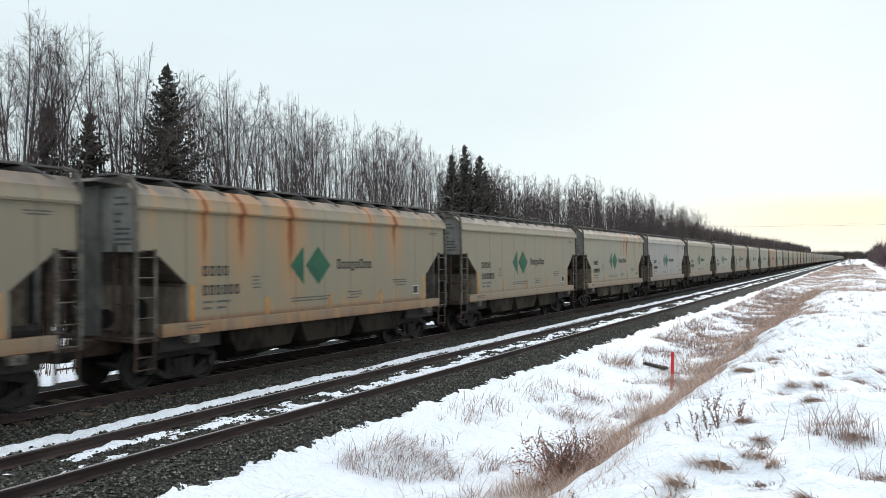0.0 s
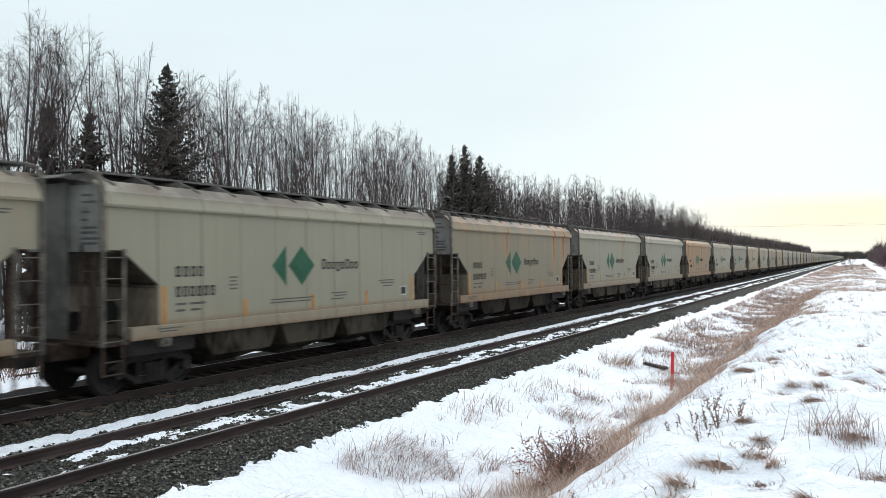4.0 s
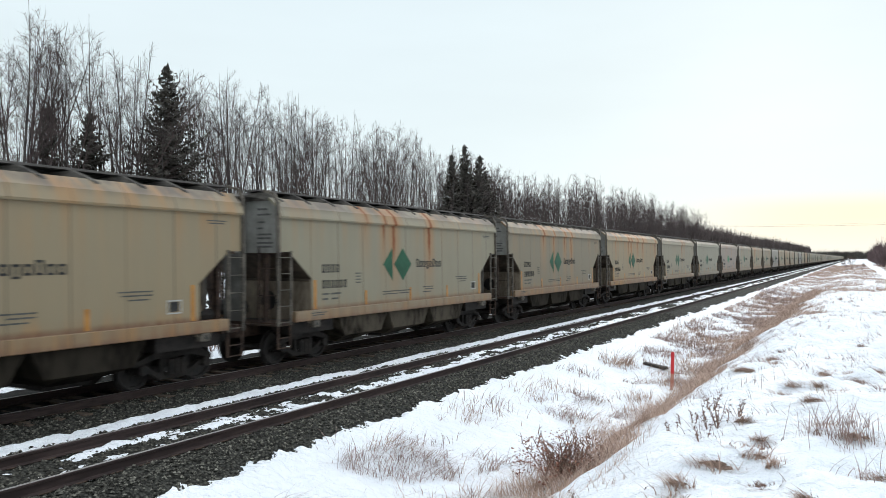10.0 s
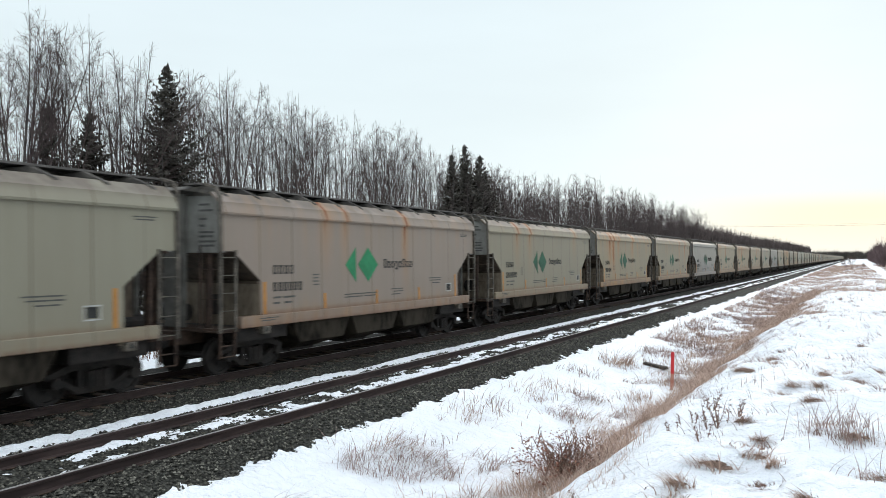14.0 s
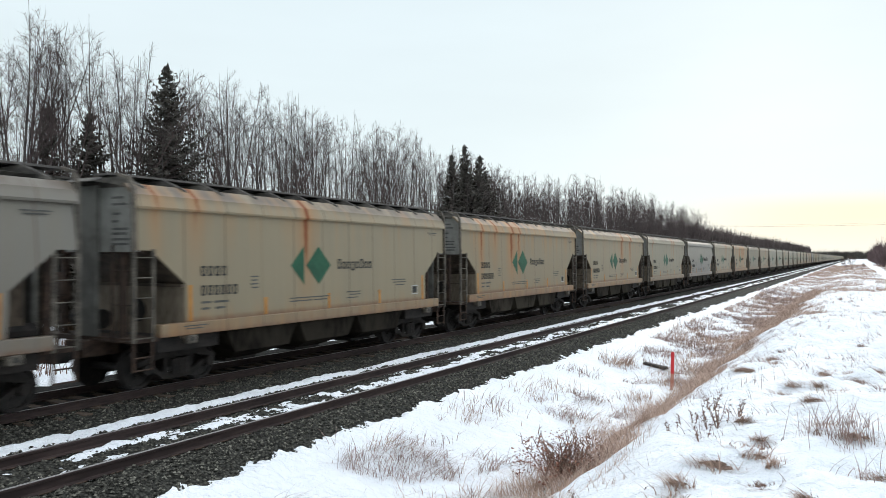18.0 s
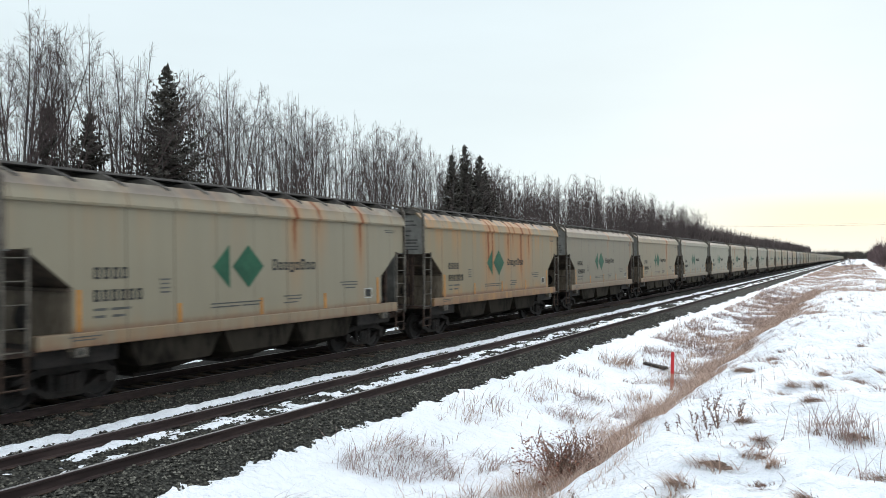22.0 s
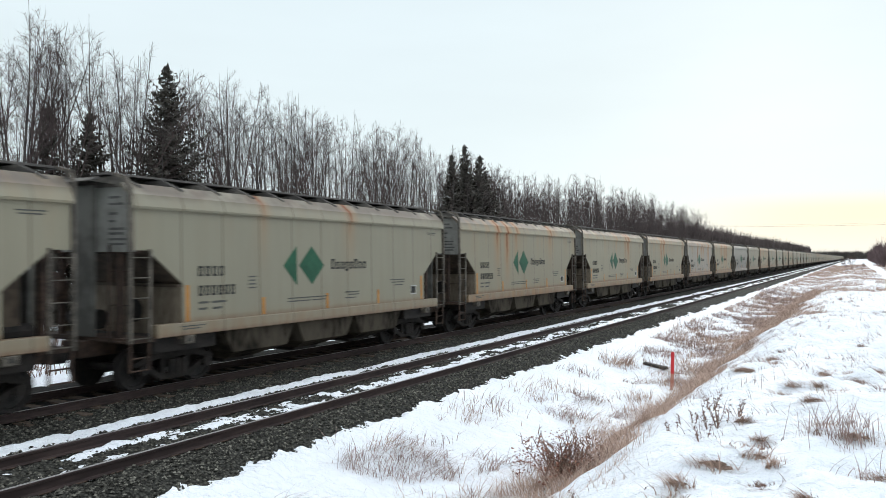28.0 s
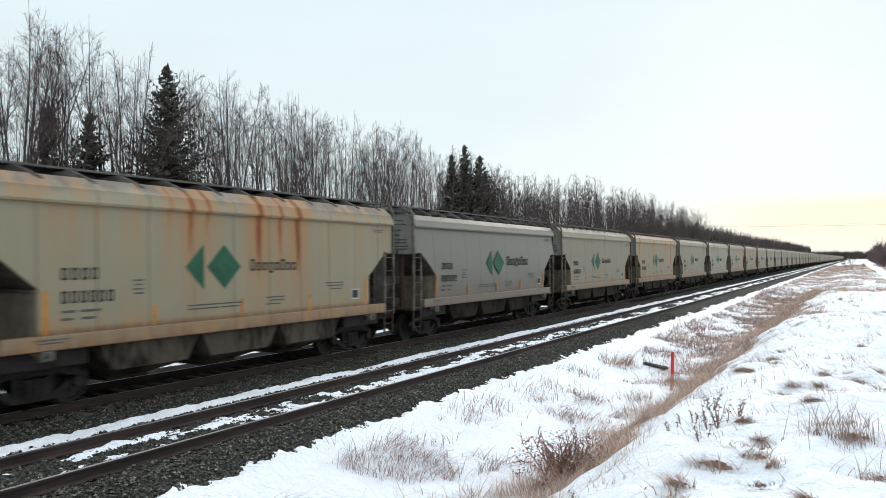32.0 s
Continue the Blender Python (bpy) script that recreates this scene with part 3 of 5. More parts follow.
def ladder(sign, ysign):
    """Corner ladder: the outer rail climbs to the roof and bends over it, the inner one stops at the side sheet."""
    g = Geo()
    x = sign * 1.57
    y0, y1 = ysign * 6.19, ysign * 6.68
    bar = [(x + 0.035 * sign, 1.12), (x + 0.035 * sign, 3.1), (x, 4.32), (x - 0.13 * sign, 4.55), (x - 0.5 * sign, 4.65), (x - 0.5 * sign, 4.59), (x - 0.17 * sign, 4.49), (x - 0.07 * sign, 4.29), (x - 0.035 * sign, 3.1), (x - 0.035 * sign, 1.12)]
    g.slab(bar, "y", y1 - 0.035, y1 + 0.035)
    g.box(x - 0.022, x + 0.022, y0 - 0.03, y0 + 0.03, 1.12, 3.06)
    for k in range(5):
        z = 1.20 + 0.42 * k
        g.tube([(x, y0, z), (x, y1, z)], 0.014, 5)
    return g


def end_post(sign, ysign):
    """Slim rail on the end of the car, with grab irons to the corner."""
    g = Geo()
    y = ysign * 6.68
    g.box(sign * 0.92 - 0.022, sign * 0.92 + 0.022, y - 0.02, y + 0.02, 1.12, 3.14)
    for z in (1.9, 2.6):
        g.tube([(sign * 0.92, y, z), (sign * 1.57, y, z)], 0.012, 5)
    g.tube([(sign * 1.57, y, 1.14), (sign * 0.30, y, 1.14)], 0.02, 5)
    return g


def sill_step(sign, ysign):
    """Stirrup that hangs under the corner of the car."""
    g = Geo()
    x = sign * 1.55
    for y in (6.19, 6.66):
        g.box(x - 0.02, x + 0.02, ysign * y - 0.025, ysign * y + 0.025, 0.52, 1.12)
    for z in (0.54, 0.80):
        g.tube([(x, ysign * 6.19, z), (x, ysign * 6.66, z)], 0.018, 5)
    return g


def hopper_bay(y0, y1, curved):
    """A bay that narrows to its outlet."""
    g = Geo()
    yc = (y0 + y1) / 2
    w = 1.47
    v = [(-w, y0, 1.25), (w, y0, 1.25), (w, y1, 1.25), (-w, y1, 1.25),
         (-w * 0.985, yc - 0.98, 0.62), (w * 0.985, yc - 0.98, 0.62), (w * 0.985, yc + 0.98, 0.62), (-w * 0.985, yc + 0.98, 0.62),
         (-0.75, yc - 0.48, 0.36), (0.75, yc - 0.48, 0.36), (0.75, yc + 0.48, 0.36), (-0.75, yc + 0.48, 0.36)]
    f = [(0, 1, 2, 3), (8, 11, 10, 9)]
    for a in (0, 4):
        for i in range(4):
            f.append((a + i, a + (i + 1) % 4, a + 4 + (i + 1) % 4, a + 4 + i))
    return g.add(v, f)


def truck(car, y):
    t = part("truck", Geo().box(-0.95, 0.95, -0.22, 0.22, 0.42, 0.72).box(-0.3, 0.3, -0.3, 0.3, 0.70, 0.90), DARK_STEEL, car, "sooty cast steel truck", bevel=0.02, at=pose(0, y, 0))
    for s in (-1, 1):
        g = Geo()
        g.slab([(-1.10, 0.52), (-1.10, 0.62), (-0.55, 0.80), (0.55, 0.80), (1.10, 0.62), (1.10, 0.52), (0.5, 0.66), (-0.5, 0.66)], "x", s * 0.93, s * 1.08)
        g.slab([(-0.92, 0.50), (-0.74, 0.50), (-0.36, 0.30), (0.36, 0.30), (0.74, 0.50), (0.92, 0.50), (0.42, 0.19), (-0.42, 0.19)], "x", s * 0.94, s * 1.07)
        for yy in (-0.33, 0.33):
            g.box(min(s * 0.94, s * 1.06), max(s * 0.94, s * 1.06), yy - 0.06, yy + 0.06, 0.25, 0.72)
        for yy in (-0.89, 0.89):
            g.tube([(s * 0.92, yy, WHEEL), (s * 1.15, yy, WHEEL)], 0.12, 10)
        for yy in (-0.17, 0.0, 0.17):
            g.tube([(s * 1.10, yy, 0.28), (s * 1.10, yy, 0.62)], 0.075, 6)
        part("side_frame", g, DARK_STEEL, t, bevel=0.0)
    for yy in (-0.89, 0.89):
        g = Geo().tube([(-1.0, 0, 0), (1.0, 0, 0)], 0.085, 8)
        for s in (-1, 1):
            prof = [(0.685, 0.49), (0.715, 0.49), (0.725, WHEEL), (0.82, WHEEL - 0.008), (0.82, WHEEL - 0.075), (0.775, WHEEL - 0.085), (0.765, 0.15), (0.82, 0.13), (0.82, 0.09)]
            n = 14
            v, f = [], []
            for k in range(n):
                w = 2 * math.pi * k / n
                v += [(s * px, r * math.cos(w), r * math.sin(w)) for px, r in prof]
            m = len(prof)
            for k in range(n):
                q = (k + 1) % n
                f += [(k * m + i, q * m + i, q * m + i + 1, k * m + i + 1) for i in range(m - 1)]
            f.append(tuple(k * m for k in range(n)))
            g.add(v, f)
            for k in range(6):
                w = 2 * math.pi * k / 6
                g.box(s * 0.83 - 0.006, s * 0.83 + 0.006, 0.2 * math.cos(w) - 0.03, 0.2 * math.cos(w) + 0.03, 0.2 * math.sin(w) - 0.03, 0.2 * math.sin(w) + 0.03)
        part("wheelset", g, WHEEL_STEEL, t, at=pose(0, yy, WHEEL))
    return t


def hopper_car(detail, curved=False):
    """A covered hopper, its origin on the rails under its middle. detail 2: all parts; 1: seen from 100 m or more; 0: far off."""
    skin = SILVER if curved else PAINT
    car = empty("covered_hopper", "", "railcar", "covered hoppers of the train")
    if detail == 0:
        g = Geo()
        g.slab([(1.575, 1.3), (1.52, 3.95), (1.58, 3.97), (1.46, 4.28), (0, 4.5), (-1.46, 4.28), (-1.58, 3.97), (-1.52, 3.95), (-1.575, 1.3)], "y", -5.25, 5.25)
        g.slab([(1.54, 3.03), (1.52, 3.95), (1.46, 4.28), (0, 4.5), (-1.46, 4.28), (-1.52, 3.95), (-1.54, 3.03)], "y", -HALF, HALF)
        part("body", g, skin, car)
        part("running_board", Geo().box(-0.9, 0.9, -6.7, 6.7, 4.56, 4.62), BOARD_STEEL, car)
        part("side_sill", Geo().box(-1.6, 1.6, -6.1, 6.1, 1.16, 1.44), skin, car)
        part("underframe", Geo().box(-1.2, 1.2, -7.2, 7.2, 0.55, 1.2).box(-1.4, 1.4, -6.5, -5.3, 1.2, 3.0).box(-1.4, 1.4, 5.3, 6.5, 1.2, 3.0), DARK_STEEL, car)
        for y in (-5.0, 5.0):
            part("truck", Geo().box(-1.05, 1.05, -1.35, 1.35, 0.02, 0.85), DARK_STEEL, car)
            car.children[-1].matrix_basis = pose(0, y, 0)
        return car
    for s in (-1, 1):
        part("side_sheet", side_sheet(s, curved), skin, car)
        if curved:
            chord = [(1.60, 3.90), (1.62, 3.95), (1.55, 4.16), (1.40, 4.33), (1.34, 4.30), (1.46, 4.10), (1.52, 3.93)]
        else:
            chord = [(1.50, 3.90), (1.60, 3.90), (1.615, 3.95), (1.52, 4.20), (1.24, 4.44), (1.19, 4.40), (1.46, 4.17), (1.51, 3.96)]
        part("top_chord", Geo().slab([(s * a, b) for a, b in chord], "y", -HALF - 0.02, HALF + 0.02), skin, car)
        part("side_sill", Geo().box(s * 1.40 if s > 0 else -1.62, 1.62 if s > 0 else -1.40, -6.02, 6.16, 1.17, 1.45), skin, car, bevel=0.015)
    for s in (-1, 1):
        part("end_sheet", Geo().slab([(-1.51, 3.0), (1.51, 3.0), (1.49, 3.95), (1.44, 4.18), (1.18, 4.40), (0, 4.50), (-1.18, 4.40), (-1.44, 4.18), (-1.49, 3.95)], "y", s * 6.50, s * 6.56), END_GREY, car, "blue-grey dusty end sheet")
        part("centre_post", Geo().box(-0.34, 0.36, min(s * 6.56, s * 6.66), max(s * 6.56, s * 6.66), 1.20, 4.42), POST_GREY, car, "flat grey post on the end of the car", bevel=0.01)
        part("slope_sheet", Geo().slab([(s * 6.50, 3.05), (s * 6.22, 3.02), (s * 5.30, 2.28), (s * 5.25, 2.33), (s * 6.20, 3.10), (s * 6.50, 3.10)], "x", -1.53, 1.53), DARK_PLATE, car, "dark brown slope sheet")
        g = Geo().box(-1.52, 1.52, s * 6.0 if s > 0 else -6.62, 6.62 if s > 0 else s * 6.0, 1.10, 1.20).box(-0.32, 0.32, s * 4.2 if s > 0 else -6.9, 6.9 if s > 0 else s * 4.2, 0.78, 1.12)
        part("end_platform", g, BROWN_STEEL, car)
        g = Geo()
        for x in (-0.95, 0.95):
            g.box(x - 0.06, x + 0.06, s * 6.44 - 0.06, s * 6.44 + 0.06, 1.15, 3.05)
        g.box(-1.5, 1.5, s * 6.44 - 0.04, s * 6.44 + 0.04, 2.97, 3.04)
        part("end_frame", g, BROWN_STEEL, car)
        part("bulkhead", Geo().box(-1.53, 1.53, s * 5.29 - 0.03, s * 5.29 + 0.03, 1.10, 2.30), BULKHEAD, car, "dusty bulkhead plate")
        part("bulkhead_rib", Geo().box(-1.54, 1.54, min(s * 5.30, s * 5.40), max(s * 5.30, s * 5.40), 2.23, 2.30), DARK_PLATE, car)
        # near-black disc on the plate, painted in for the hole's shaded inside
        part("access_hole", Geo().tube([(0.05, s * 5.31, 1.68), (0.05, s * 5.335, 1.68)], 0.27, 12), DARK_STEEL, car, "dark disc for the shade in a round opening")
        if s > 0:
            for x in (-0.98, 0.98):
                part("shear_web", Geo().slab([(5.33, 1.2), (5.98, 1.2), (5.98, 2.78), (5.33, 2.25)], "x", x - 0.015, x + 0.015), DARK_PLATE, car)
        if s < 0 and detail == 2:
            g = Geo()
            for z, a, b in ((4.12, 0.75, 1.1), (3.98, 0.75, 1.2), (3.78, 0.75, 1.0), (3.62, 0.75, 0.95), (3.46, 0.75, 1.25), (3.36, 0.75, 1.2), (3.24, 0.75, 1.3), (3.14, 0.75, 1.25)):
                g.box(a, b, -6.566, -6.562, z, z + 0.05)
            part("end_lettering", g, INK_FADED, car)
        part("coupler", Geo().box(-0.13, 0.13, s * 6.6 if s > 0 else -7.22, 7.22 if s > 0 else s * 6.6, 0.74, 0.98).box(-0.2, 0.2, s * 7.10 if s > 0 else -7.36, 7.36 if s > 0 else s * 7.10, 0.70, 1.02), DARK_STEEL, car, bevel=0.02)
    part("roof", Geo().slab([(1.23, 4.425), (0.62, 4.50), (0.56, 4.60), (-0.56, 4.60), (-0.62, 4.50), (-1.23, 4.425), (-1.15, 4.36), (1.15, 4.36)], "y", -6.60, 6.60), ROOF_DIRT, car, "soiled roof with a long trough hatch")
    for s in (-1, 1):
        part("running_board", Geo().box(0.52 * s if s > 0 else -1.02, 1.02 if s > 0 else 0.52 * s, -6.82, 6.82, 4.60, 4.645), BOARD_STEEL, car, "grating walkway along the roof")
    for k in range(12):
        y = -6.25 + k * 12.5 / 11
        g = Geo().slab([(1.36, 4.34), (1.33, 4.40), (1.02, 4.60), (-1.02, 4.60), (-1.33, 4.40), (-1.36, 4.34), (-0.6, 4.48), (0.6, 4.48)], "y", y - 0.05, y + 0.05)
        g.v = [(q[0], q[1] - 0.9 * (1.36 - abs(q[0])), q[2]) for q in g.v]
        part("roof_bracket", g, ROOF_DIRT, car)
    for i in range(3):
        y0 = -4.0 + i * 2.67
        bay = part("hopper_bay", hopper_bay(y0, y0 + 2.66, curved), HOPPER, car, "grimy steel hopper bay")
        part("outlet_gate", Geo().box(-0.7, 0.7, y0 + 0.80, y0 + 1.86, 0.28, 0.37), DARK_STEEL, bay)
    if detail == 2:
        for s in (-1, 1):
            for e in (-1, 1):
                part("ladder", ladder(s, e), LADDER_PAINT, car, "dirty grey steel ladder")
        for e in (-1, 1):
            part("end_post", end_post(-e, e), BROWN_STEEL, car)
            for s in (-1, 1):
                part("sill_step", sill_step(s, e), BROWN_STEEL, car, "dark brown hanging step")
        part("brake_wheel", Geo().tube([(-0.75, -6.76, 2.3), (-0.75, -6.80, 2.3)], 0.28, 14).box(-0.85, -0.65, -6.76, -6.50, 1.9, 2.4), BROWN_STEEL, car)
        part("air_tank", Geo().tube([(-1.2, -5.95, 1.50), (-0.3, -5.95, 1.50)], 0.22, 10), DARK_STEEL, car)
        part("brake_cylinder", Geo().tube([(0.9, 5.65, 1.5), (0.9, 6.25, 1.5)], 0.16, 10).box(0.6, 1.2, 5.7, 6.1, 1.19, 1.4), DARK_STEEL, car)
        # bolster widened to a dark block, added to close the bright gap above the truck
        for e in (-1, 1):
            part("body_bolster", Geo().box(-1.44, 1.44, min(e * 4.2, e * 6.0), max(e * 4.2, e * 6.0), 0.84, 1.165), DARK_STEEL, car)
        for y in (-5.15, 5.45):
            part("jack_pad", Geo().box(1.42, 1.63, y - 0.14, y + 0.14, 0.98, 1.168), LADDER_PAINT, car, bevel=0.02)
            part("jack_pad_hole", Geo().box(1.628, 1.634, y - 0.045, y + 0.045, 1.04, 1.12), INK, car)
    for y in (-5.05, 5.05):
        truck(car, y)

    # markings on the side
    def flat(z, lift=0.0):
        return side_x(z, curved) + (0.024 if curved else 0.003) + lift

    def lean(loop, lift=0.0):
        v = [(flat(z, lift), y, z) for y, z in loop] + [(flat(z, lift) + 0.004, y, z) for y, z in loop]
        n = len(loop)
        return Geo().add(v, [tuple(range(n)), tuple(range(n, 2 * n))[::-1]] + [(i, (i + 1) % n, n + (i + 1) % n, n + i) for i in range(n)])
    dy, big = (0.72, 1.32) if curved else (0.0, 1.0)
    part("logo_diamond", lean([(y + dy, z) for y, z in ((-1.23, 2.67), (-0.96, 2.93), (-0.69, 3.19), (-0.42, 2.93), (-0.15, 2.67), (-0.42, 2.41), (-0.69, 2.15), (-0.96, 2.41))]), GREEN, car, "green diamond")
    part("logo_half", lean([(y + dy, z) for y, z in ((-1.86, 2.67), (-1.59, 2.93), (-1.32, 3.19), (-1.32, 2.93), (-1.32, 2.41), (-1.32, 2.15), (-1.59, 2.41))]), GREEN, car, "green half diamond")
    g = Geo()
    wl = 0.222 * big
    for k in range(8):
        tall = k in (0, 5)
        z0 = 2.50 if k == 3 else 2.56
        strokes(g, flat(2.66), 0.18 + dy + k * wl, z0, 0.168 * big, (0.28 if tall else 0.205 if k != 3 else 0.265) * big, 0.046 * big)
    part("name_band", g, INK, car, "row of plain grey blocks")
    if detail == 2:
        g = Geo()
        for k in range(4):
            strokes(g, flat(2.5), -4.85 + k * 0.215, 2.46, 0.145, 0.23, 0.042)
        part("mark", g, INK, car)
        g = Geo()
        for k in range(6):
            strokes(g, flat(2.05), -4.85 + k * 0.20, 2.02, 0.135, 0.23, 0.042)
        part("number", g, INK, car)
        part("weight_notice", bars(flat(1.75), -4.85, -4.0, [(1.84, 0, 0.35), (1.84, 0.45, 1), (1.70, 0, 0.3), (1.70, 0.5, 0.85)], 0.05), INK_FADED, car)
        part("notice_panel", bars(flat(2.3), -3.25, -2.98, [(2.40, 0, 1), (2.31, 0.1, 0.9), (2.22, 0, 1), (2.13, 0.1, 1)], 0.035), INK_FADED, car)
        part("small_notice", bars(flat(1.75), -1.80, -0.12, [(1.80, 0, 1), (1.72, 0.0, 0.55), (1.72, 0.6, 0.95)], 0.03), INK_FADED, car)
        part("small_notice", bars(flat(1.75), 0.72, 1.42, [(1.87, 0.0, 1), (1.79, 0.2, 1), (1.70, 0, 0.8)], 0.03), INK_FADED, car)
        part("small_notice", bars(flat(2.0), 3.15, 4.0, [(2.16, 0.0, 1), (2.08, 0.1, 1), (1.99, 0.3, 0.9)], 0.03), INK_FADED, car)
        part("small_notice", bars(flat(3.7), 5.55, 6.15, [(3.72, 0.0, 1), (3.66, 0.1, 0.9)], 0.025), INK_FADED, car)
        g = Geo()
        strokes(g, flat(1.75), 4.38, 1.66, 0.40, 0.30, 0.028)
        st = part("stencil_box", g, WHITE, car)
        part("stencil_mark", Geo().box(flat(1.8), flat(1.8) + 0.003, 4.45, 4.70, 1.71, 1.92), INK, st)
        for y, h in ((-5.17, 0.80), (-2.72, 0.42), (-0.12, 0.42), (2.45, 0.42), (5.10, 0.80)):
            part("reflector_strip", lean([(y - 0.055, 1.47), (y + 0.055, 1.47), (y + 0.055, 1.47 + h), (y - 0.055, 1.47 + h)], 0.001), ORANGE, car, "amber reflective strip")
        part("sill_writing", bars(1.623, -5.4, -4.7, [(1.36, 0, 1), (1.30, 0.1, 0.8)], 0.025), INK_FADED, car)
    return car


# paint and rust of each car from the head: a letter for the paint, a digit for the rust
CARS = ("b4 g7 y2 w4 u4 c3 w2 b6 w3 w2 o9 w4 b2 y7 w5 b6 y8 c4 w1 p4 c3 c7 c6 s0 y5 y7 y6 c3 s0 c4 c9 b3 y5 w2 w1 w5 w3 w2 w5 w5 w6 u7 w7 s1 c3 c8 c4 w3 c6 y5 w4").split()
PAINTS = {"b": ((0.174, 0.156, 0.115), "beige"), "g": ((0.190, 0.178, 0.136), "pale grey"), "y": ((0.212, 0.185, 0.130), "yellowed cream"), "w": ((0.222, 0.212, 0.163), "off-white"),
          "u": ((0.245, 0.240, 0.222), "bluish white"), "c": ((0.205, 0.188, 0.140), "cream"), "o": ((0.179, 0.127, 0.073), "orange-stained"), "O": ((0.179, 0.116, 0.059), "orange-stained"),
          "p": ((0.203, 0.164, 0.136), "pinkish white"), "s": ((0.145, 0.134, 0.114), "silver-grey")}
# metres by which the sign on the side stands further back along the car than on the others
SIGN_SHIFT = {1: 0.05, 2: 0.08, 3: 0.15, 5: 0.0, 8: 0.35, 9: 0.22, 10: 0.0, 12: 0.2, 15: 0.24, 16: 0.2, 17: 0.33, 26: 0.35, 27: 0.3, 30: 0.28, 32: 0.0, 33: 0.0, 37: -0.1, 38: 0.3, 39: 0.45, 40: 0.4, 42: 0.0}
# where rust runs down the side of a car, in metres from its middle
RUNS = {1: (-4.8, -3.6, -1.8, 1.9, 3.3), 3: (1.6, 2.3, 4.2, 5.6), 8: (1.9, 2.4), 10: (-5.9, -5.2, -3.6, -2.7, -1.0, 1.2), 11: (-1.6, -1.2, 1.2), 12: (1.7, 4.0), 14: (-2.7, -1.7, -1.1, 1.2),
        15: (-2.4, -1.0, 0.6, 1.6), 16: (-4.6, -1.6, -0.9, 0.7, 2.2, 5.9), 17: (1.2, 2.2), 22: (2.1, 4.4), 24: (-6.1, -5.0, -1.1), 25: (-4.8, -3.5, -1.8, -1.0), 26: (1.2, 3.2), 29: (1.2, 2.2, 4.2),
        30: (-1.4, -1.0, 0.6, 1.1, 2.0, 2.9), 32: (2.3,), 33: (-5.0,), 37: (-2.7, 1.0), 38: (-3.2, -2.2, -1.2, 3.0), 39: (0.0, 2.1, 2.8), 40: (-2.2, -1.3, 5.9), 41: (-1.5, 0.7, 1.8, 4.3), 42: (-2.3, -1.7, -1.2, 0.5, 1.3, 2.0)}
train = []


def build_train():
    kinds = {}
    rs = random.Random(4)
    for k in range(0, 141):
        code = CARS[k] if k < len(CARS) else rs.choice("ccbwywgc") + str(rs.choice([2, 3, 3, 4, 5, 6, 8]))
        paint, rust = code[0], int(code[1])
        detail = 2 if k <= 50 else 1 if k <= 64 else 0
        key = (detail, paint == "s")
        at = pose(FAR_TRACK, HEAD + PITCH * k, 0)
        if key in kinds:
            car = copy_thing(kinds[key], at)
        else:
            car = kinds[key] = hopper_car(*key)
            car.matrix_basis = at
        shade, word = PAINTS[paint]
        if paint not in "usp":
            shade = (shade[0] * 0.985, shade[1] * 0.96, shade[2] * 0.90)
        j = rs.uniform(0.94, 1.06)
        runs = RUNS.get(k) or tuple(rs.uniform(-6, 6) for _ in range(rs.randint(rust // 3, rust // 3 + 2 * (rust > 1))))
        runs = (tuple(runs) + (99.0,) * 6)[:6]
        dust = rs.uniform(0.052, 0.088) if paint in "wu" else rs.uniform(0.026, 0.048)
        for o in car.children_recursive:
            if o.name.startswith("hopper_bay"):
                o.color = (dust, dust * 0.84, dust * 0.64, 1)
                continue
            o.color = (shade[0] * j, shade[1] * j, shade[2] * j, rust / 10)
            if o.name.startswith(("side_sheet", "top_chord", "side_sill", "body")):
                o["stains_a"], o["stains_b"] = runs[:3], runs[3:]
            elif o.name.startswith(("logo", "name_band")) and paint != "s":
                o.matrix_basis = pose(0, SIGN_SHIFT.get(k, 0.12), 0)
            if paint == "p" and o.name.startswith("logo"):
                o.material_slots[0].link = "OBJECT"
                o.material_slots[0].material = BRIGHT_GREEN
        state = "clean sides" if rust < 2 else "faint rust marks" if rust < 4 else "rust streaks below the roof" if rust < 7 else "heavy rust streaks down its side"
        tagged(car, ("round-sided " if paint == "s" else "") + word + " covered hopper railcar with " + state, "railcar")
        train.append(car)


build_train()



# ---- trees ----
def limb(geo, start, way, length, r, bend, rs, segs=3, lift=0.25):
    """A bent twig of three sides that ends in a point; returns its joints."""
    pts = [Vector(start)]
    d = Vector(way).normalized()
    for i in range(segs):
        d = (d + Vector((rs.uniform(-bend, bend), rs.uniform(-bend, bend), rs.uniform(-bend, bend) + lift / segs))).normalized()
        pts.append(pts[-1] + d * (length / segs))
    o = len(geo.v)
    e1 = d.orthogonal().normalized()
    e2 = d.cross(e1)
    for i in range(segs):
        q = r * (1 - 0.7 * i / segs)
        for k in range(3):
            w = 2.0944 * k
            geo.v.append(tuple(pts[i] + e1 * (q * math.cos(w)) + e2 * (q * math.sin(w))))
    geo.v.append(tuple(pts[-1]))
    for i in range(segs - 1):
        for k in range(3):
            n = (k + 1) % 3
            geo.f.append((o + 3 * i + k, o + 3 * i + n, o + 3 * i + 3 + n, o + 3 * i + 3 + k))
    e = o + 3 * (segs - 1)
    geo.f += [(e, e + 1, e + 3), (e + 1, e + 2, e + 3), (e + 2, e, e + 3)]
    return pts


